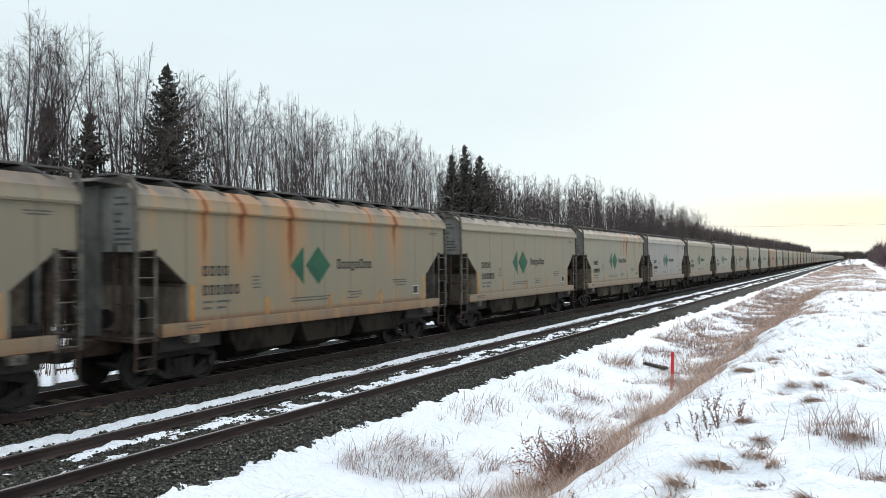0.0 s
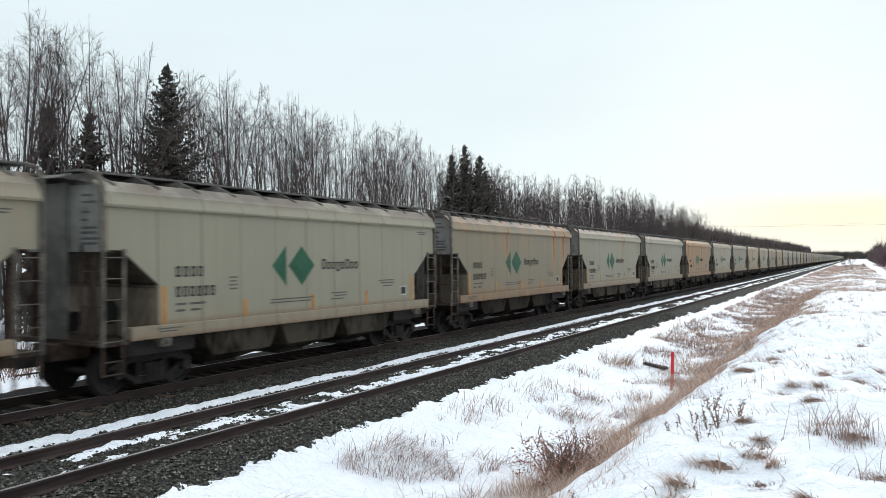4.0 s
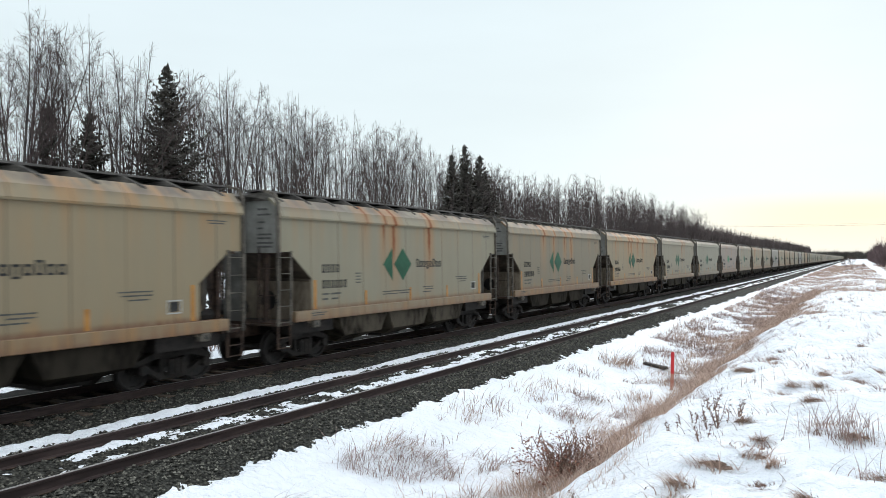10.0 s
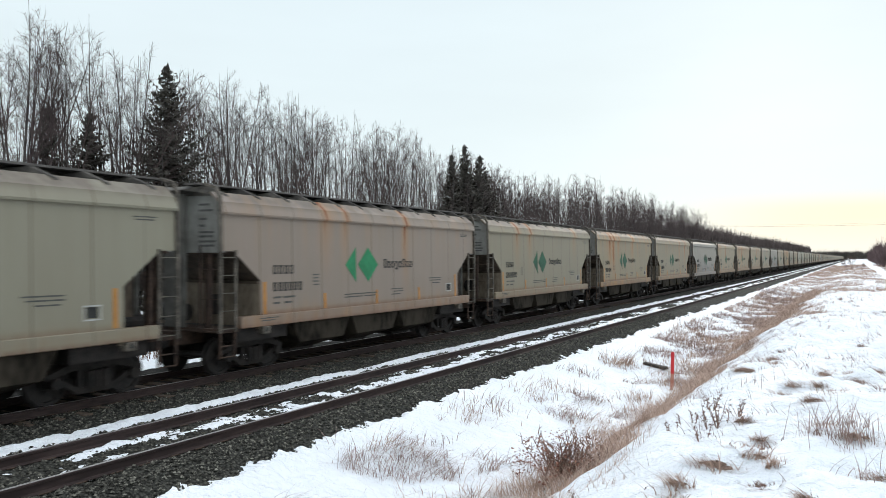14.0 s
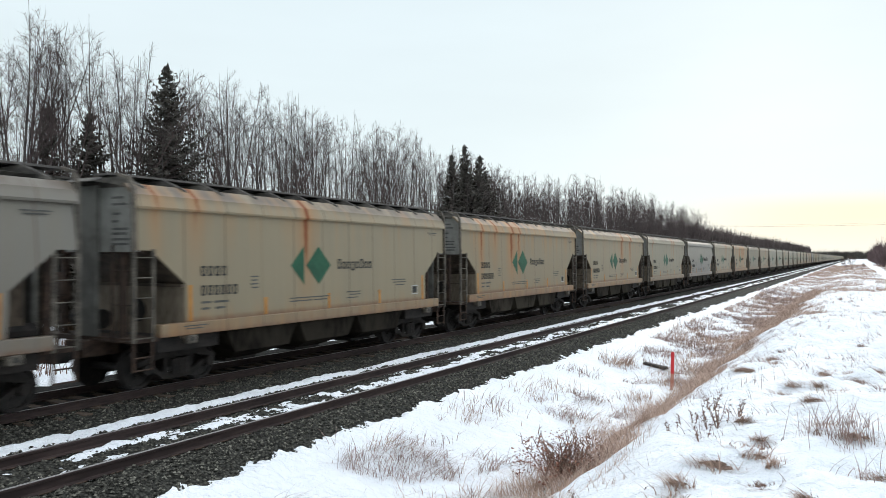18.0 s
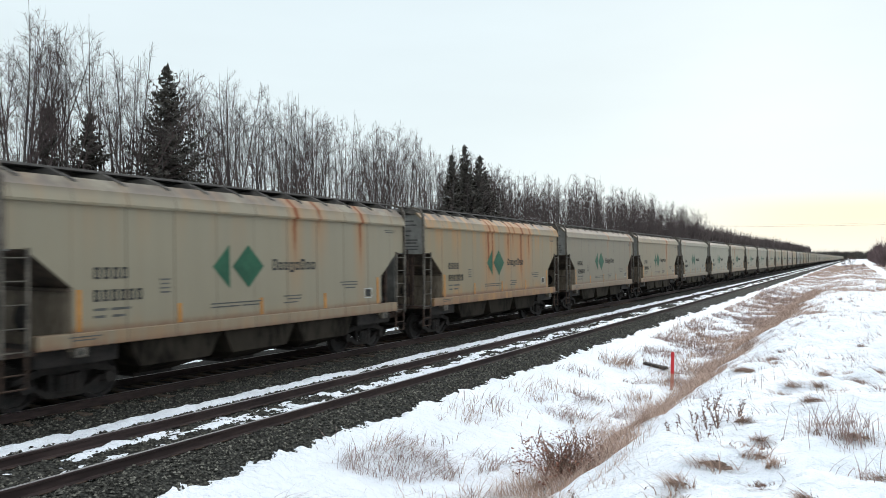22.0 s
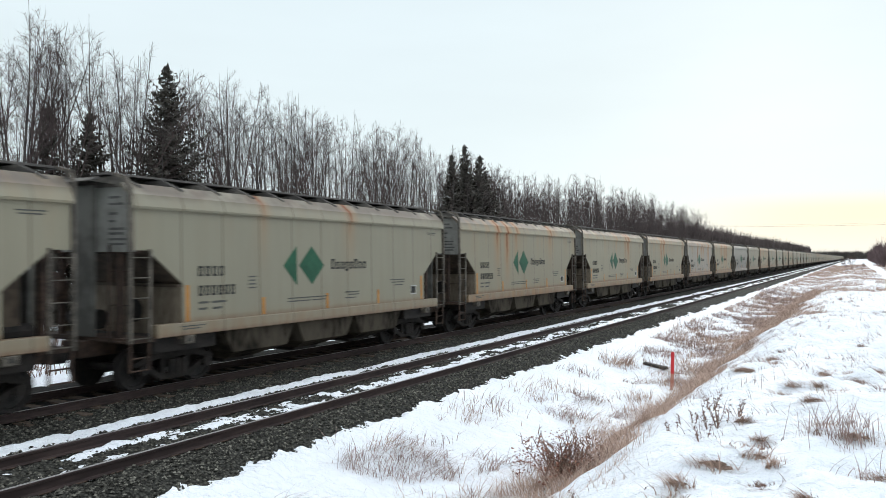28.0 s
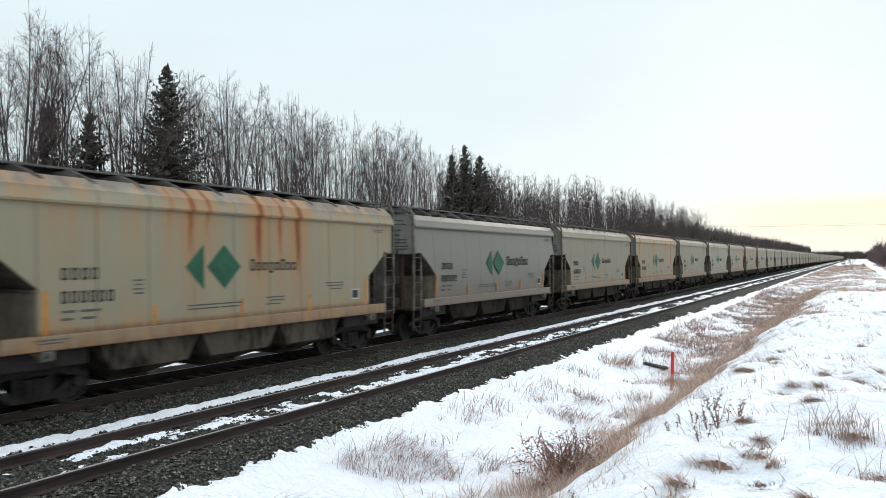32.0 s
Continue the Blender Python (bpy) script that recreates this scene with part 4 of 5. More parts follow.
def bare_tree(seed, height, spread, low=0.30, leaders=2, boughs=11, forks=(6, 3), thick=1.0):
    """Trunk and crown of a leafless aspen: the trunk parts into a few steep leaders, each with rising boughs and fine spreading twigs."""
    rs = random.Random(seed)
    trunk, crown = Geo(), Geo()
    r0 = height * (0.0078 if spread > 2.6 else 0.0058)

    def aside(d, lo, hi):
        """A way that turns off d by lo to hi degrees, on any side."""
        a = rs.uniform(0, 6.283)
        e = d.orthogonal().normalized()
        e = e * math.cos(a) + d.cross(e) * math.sin(a)
        w = radians(rs.uniform(lo, hi))
        return d * math.cos(w) + e * math.sin(w)

    def stem(geo, start, way, length, r, n, lift):
        pts, d = [Vector(start)], Vector(way).normalized()
        for i in range(n):
            d = (d + Vector((rs.uniform(-0.045, 0.045), rs.uniform(-0.045, 0.045), lift))).normalized()
            pts.append(pts[-1] + d * (length / n))
        geo.tube(pts, [max(r * (1 - i / n) ** 0.85, 0.007) for i in range(n + 1)], 5)
        return pts

    def point(pts, u):
        q = min(max(u, 0.0), 0.999) * (len(pts) - 1)
        i = int(q)
        return pts[i].lerp(pts[i + 1], q - i), (pts[i + 1] - pts[i]).normalized()

    def dress(pts, length, first, count):
        for b in range(count):
            u = first + (0.95 - first) * (b + rs.random()) / count
            at, way = point(pts, u)
            rest = (1 - u) * length
            ln = max(0.35, min(spread * rs.uniform(0.5, 1.0), 0.25 + rest * rs.uniform(0.30, 0.55)))
            bp = limb(crown, at, aside(way, 24, 48), ln, thick * min(0.0065 + 0.0045 * ln, 0.024), 0.07, rs, 3, 0.16)
            for s in range(int(forks[0] * (0.5 + 0.35 * ln)) + 1):
                q = rs.uniform(0.12, 1.0)
                p2, w2 = point(bp, q)
                l2 = (0.30 + 0.34 * ln * (1.05 - q)) * rs.uniform(0.6, 1.25)
                tp = limb(crown, p2, aside(w2, 26, 52), l2, 0.0070 * thick, 0.10, rs, 2, 0.12)
                for e in range(forks[1]):
                    p3, w3 = point(tp, rs.uniform(0.2, 1.0))
                    limb(crown, p3, aside(w3, 24, 55), rs.uniform(0.22, 0.5), 0.0056 * thick, 0.1, rs, 1, 0.05)
    split = low + rs.uniform(-0.06, 0.06)
    lean = Vector((rs.uniform(-0.05, 0.05), rs.uniform(-0.05, 0.05), 1))
    main = stem(trunk, (0, 0, -0.3), lean, height + 0.3, r0, 10, 0.03)
    dress(main, height, split * 0.8, boughs)
    for k in range(leaders - 1):
        u = split * rs.uniform(0.75, 1.45)
        at, way = point(main, u)
        ln = (1 - u) * height * rs.uniform(0.82, 1.0)
        pts = stem(crown, at, aside(way, 11, 15 + 3.5 * spread), ln, r0 * (1 - u) * 0.85, 7, 0.05)
        dress(pts, ln, 0.15, boughs)
    return trunk, crown


def make_bare(seed, height, spread, low, leaders, boughs, forks=(6, 3)):
    t = empty("aspen", "leafless grey aspen with a fine twiggy crown", "tree", "bare trees behind the train")
    trunk, crown = bare_tree(seed, height, spread, low, leaders, boughs, forks)
    part("trunk", trunk, BARK, t, smooth=True)
    part("crown", crown, TWIG, t)
    return t


def spruce(seed, height, width):
    rs = random.Random(seed)
    t = empty("spruce", "dark green conical spruce among bare trees", "tree", "spruces behind the train")
    part("trunk", Geo().tube([(0, 0, -0.3), (0, 0, height * 0.5), (0, 0, height)], [height * 0.012, height * 0.007, 0.015], 6), SPRUCE_BARK, t)
    g = Geo()
    z = height * 0.06
    while z < height * 0.985:
        u = z / height
        reach = (1.22 * width * (1 - u) ** 0.90 + 0.08) * (0.80 + 0.45 * rs.random())
        for k in range(int(7 + 8 * (1 - u))):
            a = rs.uniform(0, 6.283)
            ln = reach * rs.uniform(0.45, 1.12)
            droop = rs.uniform(-0.30, 0.30) + u * 0.45
            d = Vector((math.cos(a), math.sin(a), droop))
            side = Vector((-math.sin(a), math.cos(a), 0))
            m = max(4, int(ln / 0.17))
            for i in range(m):
                p = Vector((0, 0, z)) + d * (ln * (i + 0.4) / m) + Vector((0, 0, 0.28 * ln * (i / m) ** 2 + rs.uniform(-0.10, 0.10)))
                w = (0.13 + 0.12 * (1 - i / m)) * min(1.0, reach / 1.1)
                for s in (-1, 1):
                    tip = p + side * (s * w * rs.uniform(0.8, 1.7)) + d * (0.20 * min(1.0, reach) * rs.uniform(0.5, 1.2)) + Vector((0, 0, rs.uniform(-0.12, 0.18)))
                    q = p + Vector((rs.uniform(-0.05, 0.05), rs.uniform(-0.05, 0.05), rs.uniform(0.03, 0.12)))
                    r = p - Vector((0, 0, rs.uniform(0.02, 0.10))) + d * 0.12
                    g.add([q, tip, r], [(0, 1, 2)])
        z += rs.uniform(0.10, 0.17) * (1.0 + 0.6 * (1 - u))
    for k in range(10):
        a = rs.uniform(0, 6.283)
        g.add([(0, 0, height + 0.25 - 0.05 * k), (0.14 * math.cos(a), 0.14 * math.sin(a), height - 0.15 - 0.08 * k), (0.05 * math.cos(a + 1), 0.05 * math.sin(a + 1), height - 0.25 - 0.08 * k)], [(0, 1, 2)])
    part("crown", g, NEEDLES, t)
    return t


def shrub(seed, height, spread, name="brush_bush", mat=None, stems=16):
    rs = random.Random(seed)
    g = Geo()
    for k in range(stems):
        a = rs.uniform(0, 6.283)
        p = limb(g, (rs.uniform(-0.25, 0.25) * spread, rs.uniform(-0.25, 0.25) * spread, -0.1), (math.cos(a) * spread * 0.35, math.sin(a) * spread * 0.35, height), height * rs.uniform(0.7, 1.1), 0.014, 0.16, rs, 3, 0.1)
        for s in range(7):
            q = rs.uniform(0.6, 3.0)
            i = min(int(q), 2)
            at = p[i].lerp(p[i + 1], q - i)
            tp = limb(g, at, (rs.uniform(-1, 1), rs.uniform(-1, 1), rs.uniform(0.4, 1.6)), height * rs.uniform(0.15, 0.35), 0.008, 0.2, rs, 2, 0.1)
            limb(g, tp[1], (rs.uniform(-1, 1), rs.uniform(-1, 1), rs.uniform(0.2, 1.4)), height * 0.12, 0.006, 0.1, rs, 1, 0)
    return g


def place_z(x, y):
    return float(land(x, y))


TOPS = ((9, 20, 27, 34, 42, 57, 77, 100, 128, 176, 200), (15.0, 15.4, 16.0, 16.9, 15.7, 15.1, 14.2, 15.3, 16.0, 15.6, 15.0))


def top_at(y):
    """Height of the wood's top along the line."""
    return float(np.interp(y, TOPS[0], TOPS[1]))


def wood():
    rs = random.Random(12)
    sorts = []
    for i in range(8):
        sorts.append((make_bare(100 + i, 13.5, rs.uniform(1.7, 2.5), rs.uniform(0.34, 0.46), 3, 10, (5, 3)), 13.5))
    slim = []
    for i in range(9):
        slim.append((make_bare(150 + i, 13.0, rs.uniform(1.2, 1.7), rs.uniform(0.38, 0.50), rs.choice((1, 1, 2)), 17, (5, 3)), 13.0))
    broad = [(make_bare(170 + i, 14.2, 3.0, 0.32, 7, 15, (7, 3)), 14.2) for i in range(2)]
    used = set()

    def put(kind, x, y, h):
        ob = kind[0]
        m = pose(x, y, place_z(x, y), 0, 0, rs.uniform(0, 360))
        if ob.name in used:
            ob = copy_thing(ob, m)
        else:
            used.add(ob.name)
            ob.matrix_basis = m
        s = h / kind[1]
        ob.scale = (s, s, s)
    # the front of the stand, tree by tree
    y = 9.0
    while y < 196:
        rows = (-22.5, -24.2, -26.0) if y < 90 else (-22.5,)
        for r in rows:
            if rs.random() < 0.16:
                continue
            x, yy = r + rs.uniform(-0.9, 0.9), y + rs.uniform(-1.6, 1.6)
            h = top_at(yy) * (0.99 + 0.09 * (wave(x, yy, 7.0, 31) - 0.5)) * rs.uniform(0.80, 1.02) * (0.95 if r > -23 else 1.0)
            put(rs.choice(slim if rs.random() < 0.6 else sorts), x, yy, h)
        y += 1.15 if y < 90 else 1.6
    # the trees behind them, too dense to tell apart
    protos = []
    for i in range(12):
        t, c = bare_tree(500 + i, 13.0, 1.2 + 0.12 * (i % 6), 0.40, 1 + i % 2, 15 - 5 * (i % 2), (4, 2) if i < 6 else (5, 1), 1.0 if i < 6 else 2.1)
        protos.append((np.array(t.v), t.f, np.array(c.v), c.f))
    TV, TF, CV, CF = [], [], [], []
    nt, nc = 0, 0
    y = 9.0
    while y < 198:
        for r in (-27.6, -29.6, -32.0, -35.5) if y < 75 else (-23.6, -24.8, -26.2, -27.8, -29.6, -31.6, -34.5):
            if rs.random() < (0.45 if y < 30 else 0.10):
                continue
            x, yy = r + rs.uniform(-1.2, 1.2), y + rs.uniform(-1.6, 1.6)
            tv, tf, cv, cf = protos[rs.randrange(6) + (6 if y > 75 else 0)]
            s = top_at(yy) * (1.0 + 0.09 * (wave(x, yy, 7.0, 31) - 0.5)) * rs.uniform(0.66, 1.03) / 13.0
            a = rs.uniform(0, 6.283)
            R = np.array(((math.cos(a), math.sin(a), 0), (-math.sin(a), math.cos(a), 0), (0, 0, 1))) * s
            o = np.array((x, yy, place_z(x, yy)))
            TV.append(tv @ R + o)
            CV.append(cv @ R + o)
            TF += [tuple(i + nt for i in q) for q in tf]
            CF += [tuple(i + nc for i in q) for q in cf]
            nt, nc = nt + len(tv), nc + len(cv)
        y += 1.35 if y < 60 else 1.25
    back = empty("back_wood", "dense stand of leafless aspens behind the first trees", "wood", kind="stuff")
    for name, v, f, mat in (("trunk", TV, TF, BARK), ("crown", CV, CF, TWIG)):
        o = new(name, raw_mesh(name, np.concatenate(v), f, [mat]))
        o.parent = back
    put(broad[0], -22.6, 20.6, 15.0)
    put(broad[1], -22.6, 25.9, 14.6)
    for y in (17.0, 36.0, 41.0, 52.0):
        put(rs.choice(broad), -24.5, y, 0.95 * top_at(y))
    for ob, h in sorts + slim:
        if ob.name not in used:
            put((ob, h), -27, 40, 12.5)
    for x, y, h, w, seed in ((-21.6, 27.95, 13.8, 3.3, 1), (-23.0, 22.2, 10.7, 1.9, 2), (-22.6, 24.1, 10.9, 2.4, 3),
                             (-21.8, 62.9, 14.1, 2.6, 4), (-22.3, 61.2, 13.1, 2.2, 5), (-21.8, 66.0, 13.5, 3.6, 6), (-22.8, 64.6, 12.4, 3.4, 7), (-22.4, 68.6, 11.9, 3.2, 8)):
        s = spruce(seed, h, w)
        s.matrix_basis = pose(x, y, place_z(x, y))
    for y in (24.0, 26.4, 27.6, 29.4, 31.0, 60.5, 62.8, 65.0, 67.5):
        put(rs.choice(slim), rs.uniform(-20.6, -19.8), y, rs.uniform(9.5, 12.0))
    bushes = []
    for i in range(5):
        b = tagged(new("brush_bush", shrub(40 + i, 2.6, 1.6).mesh("brush_bush", BRUSH_TWIG)), "leafless brown brush at the edge of the wood", "bush", "brush along the wood")
        bushes.append(b)
    for k in range(36):
        y = 14 + 190 * (k + rs.random()) / 36
        x = rs.uniform(-25.0, -20.3)
        m = pose(x, y, place_z(x, y), 0, 0, rs.uniform(0, 360))
        b = bushes[k] if k < 5 else copy_thing(bushes[k % 5], m)
        b.matrix_basis = m
        s = rs.uniform(0.9, 2.2)
        b.scale = (s, s, s)


wood()


def far_wood(name, label, spots, mat, seed, sticks=46):
    """Woods too far to tell one tree from another: crowns of fine sticks in one mesh."""
    rs = np.random.RandomState(seed)
    V, F = [], []
    n0 = 0
    for x, y, z, h, w in spots:
        k = sticks
        a = rs.uniform(0, 6.283, k)
        u = rs.rand(k) ** 0.7
        foot = np.stack([np.cos(a) * w * 0.15 * rs.rand(k), np.sin(a) * w * 0.15 * rs.rand(k), h * (0.05 + 0.55 * u)], -1)
        tip = foot + np.stack([np.cos(a) * w * rs.uniform(0.1, 0.55, k), np.sin(a) * w * rs.uniform(0.1, 0.55, k), h * rs.uniform(0.15, 0.42, k)], -1)
        tip[:, 2] = np.minimum(tip[:, 2], h * rs.uniform(0.85, 1.0, k))
        wd = 0.06 + 0.00022 * y
        side = np.stack([-np.sin(a + 0.9), np.cos(a + 0.9), np.zeros(k)], -1) * wd
        dep = np.stack([np.cos(a + 0.4), np.sin(a + 0.4), np.zeros(k)], -1) * wd
        q = np.stack([foot - side, foot + side, foot + dep, tip], 1) + np.array([x, y, z])
        V.append(q.reshape(-1, 3))
        T = np.array([(0, 1, 3), (1, 2, 3), (2, 0, 3)])
        F.append((T[None] + 4 * np.arange(k)[:, None, None]).reshape(-1, 3) + n0)
        n0 += 4 * k
    return tagged(new(name, raw_mesh(name, np.concatenate(V), np.concatenate(F), [mat])), label, "wood", kind="stuff")


def distance():
    rs = random.Random(77)
    spots = []
    for k in range(950):
        y = 192 + 600 * ((k + rs.random()) / 950) ** 1.2
        x = -23.5 - 3 * min(1, (y - 192) / 120) - abs(rs.gauss(0, 8))
        spots.append((x, y, -0.8, rs.uniform(12.6, 15.2) + 1.2 * min(1, (y - 192) / 300), rs.uniform(2.8, 4.4)))
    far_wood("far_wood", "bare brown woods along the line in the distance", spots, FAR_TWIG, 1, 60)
    spots = []
    for k in range(1100):
        x = -420 + 560 * rs.random()
        y = 1150 + rs.uniform(0, 140)
        spots.append((x, y, -1.0, rs.uniform(11, 17), rs.uniform(7, 11)))
    far_wood("horizon_wood", "dark line of distant woods on the horizon", spots, NEEDLES, 2, 30)
    spots = []
    for k in range(260):
        y = 225 + 420 * rs.random()
        x = 16.9 + (y - 240) * 0.006 + abs(rs.gauss(0, 8))
        spots.append((x, y, -0.4, rs.uniform(5.0, 11.5), rs.uniform(2.4, 4.0)))
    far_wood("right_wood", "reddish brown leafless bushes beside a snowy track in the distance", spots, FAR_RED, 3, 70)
    line = empty("power_line", "thin overhead wires crossing the line far off", "power line")
    for dy, dz in ((0, 0), (1.2, 0.0), (2.4, 0.9)):
        g = Geo()
        pts = [(-95 + 190 * i / 12, 420 + dy, 18.6 + dz + 1.6 * (i / 6 - 1) ** 2) for i in range(13)]
        g.tube(pts, 0.028, 4)
        part("wire", g, WIRE, line)
    for x in (-95, 95):
        part("pole", Geo().tube([(x, 421, -1), (x, 421, 21.4)], [0.2, 0.14], 6).box(x - 0.1, x + 0.1, 419, 423.5, 20.0, 20.2), BARK, line)


distance()


# ---- grasses, weeds and small things ----
def blades(spots, seed, lo, hi, width=0.006, sway=0.5, wind=(0.25, 0.1)):
    """Bent grass stems of three joints at the given spots; neighbours lean much the same way."""
    rs = np.random.RandomState(seed)
    P = np.asarray(spots, float)
    n = len(P)
    a = rs.uniform(0, 6.283, n)
    h = rs.uniform(lo, hi, n) * rs.uniform(0.6, 1.0, n)
    w = width * rs.uniform(0.6, 1.3, n)
    turn = 6.283 * wave(P[:, 0] + seed, P[:, 1], 0.8, 51)
    d = np.stack([np.cos(a), np.sin(a)], -1) * (rs.rand(n, 1) ** 1.6 * sway) + np.stack([np.cos(turn), np.sin(turn)], -1) * 0.35 * sway + np.array(wind) * rs.uniform(0.2, 1.4, (n, 1))
    z0 = P[:, 2] - 0.03
    curl = rs.uniform(0.1, 0.75, n)
    rows = []
    for u in (0.0, 0.38, 0.72, 1.0):
        out = u * (0.45 + 0.75 * u)
        up = u * (1.0 - curl * u * 0.55)
        x, y = P[:, 0] + d[:, 0] * h * out, P[:, 1] + d[:, 1] * h * out
        rows.append(np.stack([x, y, z0 + h * up / np.sqrt(1 + 0.5 * (d ** 2).sum(-1))], -1))
    s = np.stack([np.cos(a + 1.57) * w, np.sin(a + 1.57) * w, np.zeros(n)], -1)
    V = np.stack([rows[0] - s, rows[0] + s, rows[1] - s * 0.8, rows[1] + s * 0.8, rows[2] - s * 0.6, rows[2] + s * 0.6, rows[3]], 1).reshape(-1, 3)
    i = 7 * np.arange(n)[:, None]
    quads = (i + np.array([[0, 1, 3, 2]])).tolist() + (i + np.array([[2, 3, 5, 4]])).tolist()
    return V.tolist(), quads + (i + np.array([[4, 5, 6]])).tolist()


def scatter_grass():
    rs = np.random.RandomState(8)
    # brown band in the ditch, up against the bank
    n = 105000
    y = 5 + 80 * rs.rand(n) ** 1.4
    x = 5.95 + rs.normal(0, 1.0, n) * (0.66 + 0.009 * y) + 0.008 * y
    brow = 6.7 + 0.55 * wave(y, y, 0.8, 53) + 0.45 * wave(y, y, 0.3, 54)
    x = np.where(x > brow, 2 * brow - x, x)
    keep = wave(x, y, 0.9, 41) * 0.7 + wave(x, y, 0.3, 47) * 0.3 + 0.30 * np.exp(-((x - 6.4) / 0.55) ** 2) + rs.uniform(-0.06, 0.06, n) > 0.60
    x, y = x[keep], y[keep]
    V, F = blades(np.stack([x, y, land(x, y)], -1), 1, 0.16, 0.58, 0.0030 + 0.00012 * y, 1.6, (0.35, 0.2))
    tagged(new("ditch_grass", raw_mesh("ditch_grass", V, F, [STRAW])), "tall dry brown grass along the ditch", "grass", kind="stuff")
    # thin grey grass standing in the snow between the ballast and the ditch
    n = 60000
    y = 5 + 70 * rs.rand(n) ** 1.4
    x = rs.uniform(2.5, 6.2, n)
    keep = (wave(x, y, 1.1, 42) * 0.65 + wave(x, y, 0.32, 43) * 0.45 + 0.10 * np.clip((x - 3.4) / 1.6, 0, 1)) > 0.735
    x, y = x[keep], y[keep]
    V, F = blades(np.stack([x, y, land(x, y)], -1), 2, 0.12, 0.50, 0.0030 + 0.00018 * y, 1.7, (0.65, 0.25))
    tagged(new("slope_grass", raw_mesh("slope_grass", V, F, [GREY_STRAW])), "sparse weathered grass poking out of the snow", "grass", kind="stuff")
    # brown growth on the far side of the train
    n = 18000
    y = 4 + 130 * rs.rand(n) ** 1.5
    x = rs.uniform(-20.5, -10.2, n)
    keep = wave(x, y, 2.2, 48) > 0.30
    x, y = x[keep], y[keep]
    V, F = blades(np.stack([x, y, land(x, y)], -1), 6, 0.35, 1.15, 0.016, 0.7)
    tagged(new("trackside_grass", raw_mesh("trackside_grass", V, F, [RED_STEM])), "brown grass and brush beyond the train", "grass", kind="stuff")
    # scattered stalks on the bank
    n = 30000
    y = 4 + 60 * rs.rand(n) ** 1.5
    x = rs.uniform(7.7, 13 + 0.2 * y, n)
    keep = wave(x, y, 0.7, 44) * 0.7 + wave(x, y, 0.22, 40) * 0.35 > 0.635
    x, y = x[keep], y[keep]
    V, F = blades(np.stack([x, y, land(x, y)], -1), 3, 0.08, 0.42, 0.0022 + 0.00014 * y, 1.5, (-0.25, 0.1))
    tagged(new("bank_grass", raw_mesh("bank_grass", V, F, [GREY_STRAW])), "thin dry stalks on the snowy bank", "grass", kind="stuff")
    # rough brown growth on the flat further on
    n = 190000
    y = 34 + 330 * rs.rand(n) ** 1.7
    x = 2.4 + rs.uniform(0, 1, n) ** 1.15 * (14.0 + 0.06 * y)
    inner = np.clip((9.5 - x) / 2.0, 0, 1)
    keep = wave(x * 1.3, y * 0.5, 4.2, 45) * 0.45 + wave(x, y, 1.5, 49) * 0.35 + wave(x, y, 0.5, 46) * 0.30 + rs.uniform(-0.10, 0.10, n) > 0.575 - 0.05 * inner - 0.065 * np.clip((y - 60) / 60, 0, 1) + 0.10 * np.clip((60 - y) / 20, 0, 1)
    keep &= np.abs(x - 15.4 - (wave(y, y, 40.0, 52) - 0.5) * 0.8) > 1.5
    x, y = x[keep], y[keep]
    V, F = blades(np.stack([x, y, land(x, y)], -1), 4, 0.14, 0.40 + 0.0008 * y, 0.006 + 0.00012 * y, 1.3)
    tagged(new("far_grass", raw_mesh("far_grass", V, F, [STRAW])), "patches of brown grass on the snowy flat", "grass", kind="stuff")


scatter_grass()


def tuft(x, y, n, r, lo, hi, seed, mat=None, sway=0.5, label="dry grass tuft poking out of the snow", thick=0.0034):
    rs = np.random.RandomState(seed)
    p = rs.normal(0, r * 0.5, (n, 2))
    z = land(x + p[:, 0], y + p[:, 1]) - float(land(x, y))
    V, F = blades(np.stack([p[:, 0], p[:, 1], z], -1), seed + 1, lo, hi, thick, sway)
    ob = tagged(new("grass_tuft", raw_mesh("grass_tuft", V, F, [mat or STRAW])), label, "grass tuft", "tufts on the snow")
    ob.matrix_basis = pose(x, y, float(land(x, y)))
    return ob


def weed(x, y, h, seed, stems=5):
    rs = random.Random(seed)
    t = empty("dead_weed", "dead brown weed with dry seed heads in the snow", "weed", "weeds on the bank", at=pose(x, y, place_z(x, y)))
    stalk, leaf = Geo(), Geo()
    for k in range(stems):
        a = rs.uniform(0, 6.283)
        p = limb(stalk, (0.06 * math.cos(a), 0.06 * math.sin(a), -0.05), (0.3 * math.cos(a), 0.3 * math.sin(a), 1), h * rs.uniform(0.6, 1.05), 0.007, 0.12, rs, 3, 0.1)
        for i in range(20):
            q = rs.uniform(0.8, 3.0)
            j = min(int(q), 2)
            c = p[j].lerp(p[j + 1], q - j)
            e = Vector((rs.uniform(-1, 1), rs.uniform(-1, 1), rs.uniform(-0.8, 0.6))) * 0.030
            s = Vector((rs.uniform(-1, 1), rs.uniform(-1, 1), rs.uniform(-1, 1))) * 0.009
            leaf.add([c, c + e * 0.6 + s, c + e * 1.3, c + e * 0.6 - s], [(0, 1, 2, 3)])
    part("stem", stalk, RED_STEM, t)
    part("foliage", leaf, RED_STEM, t)
    return t



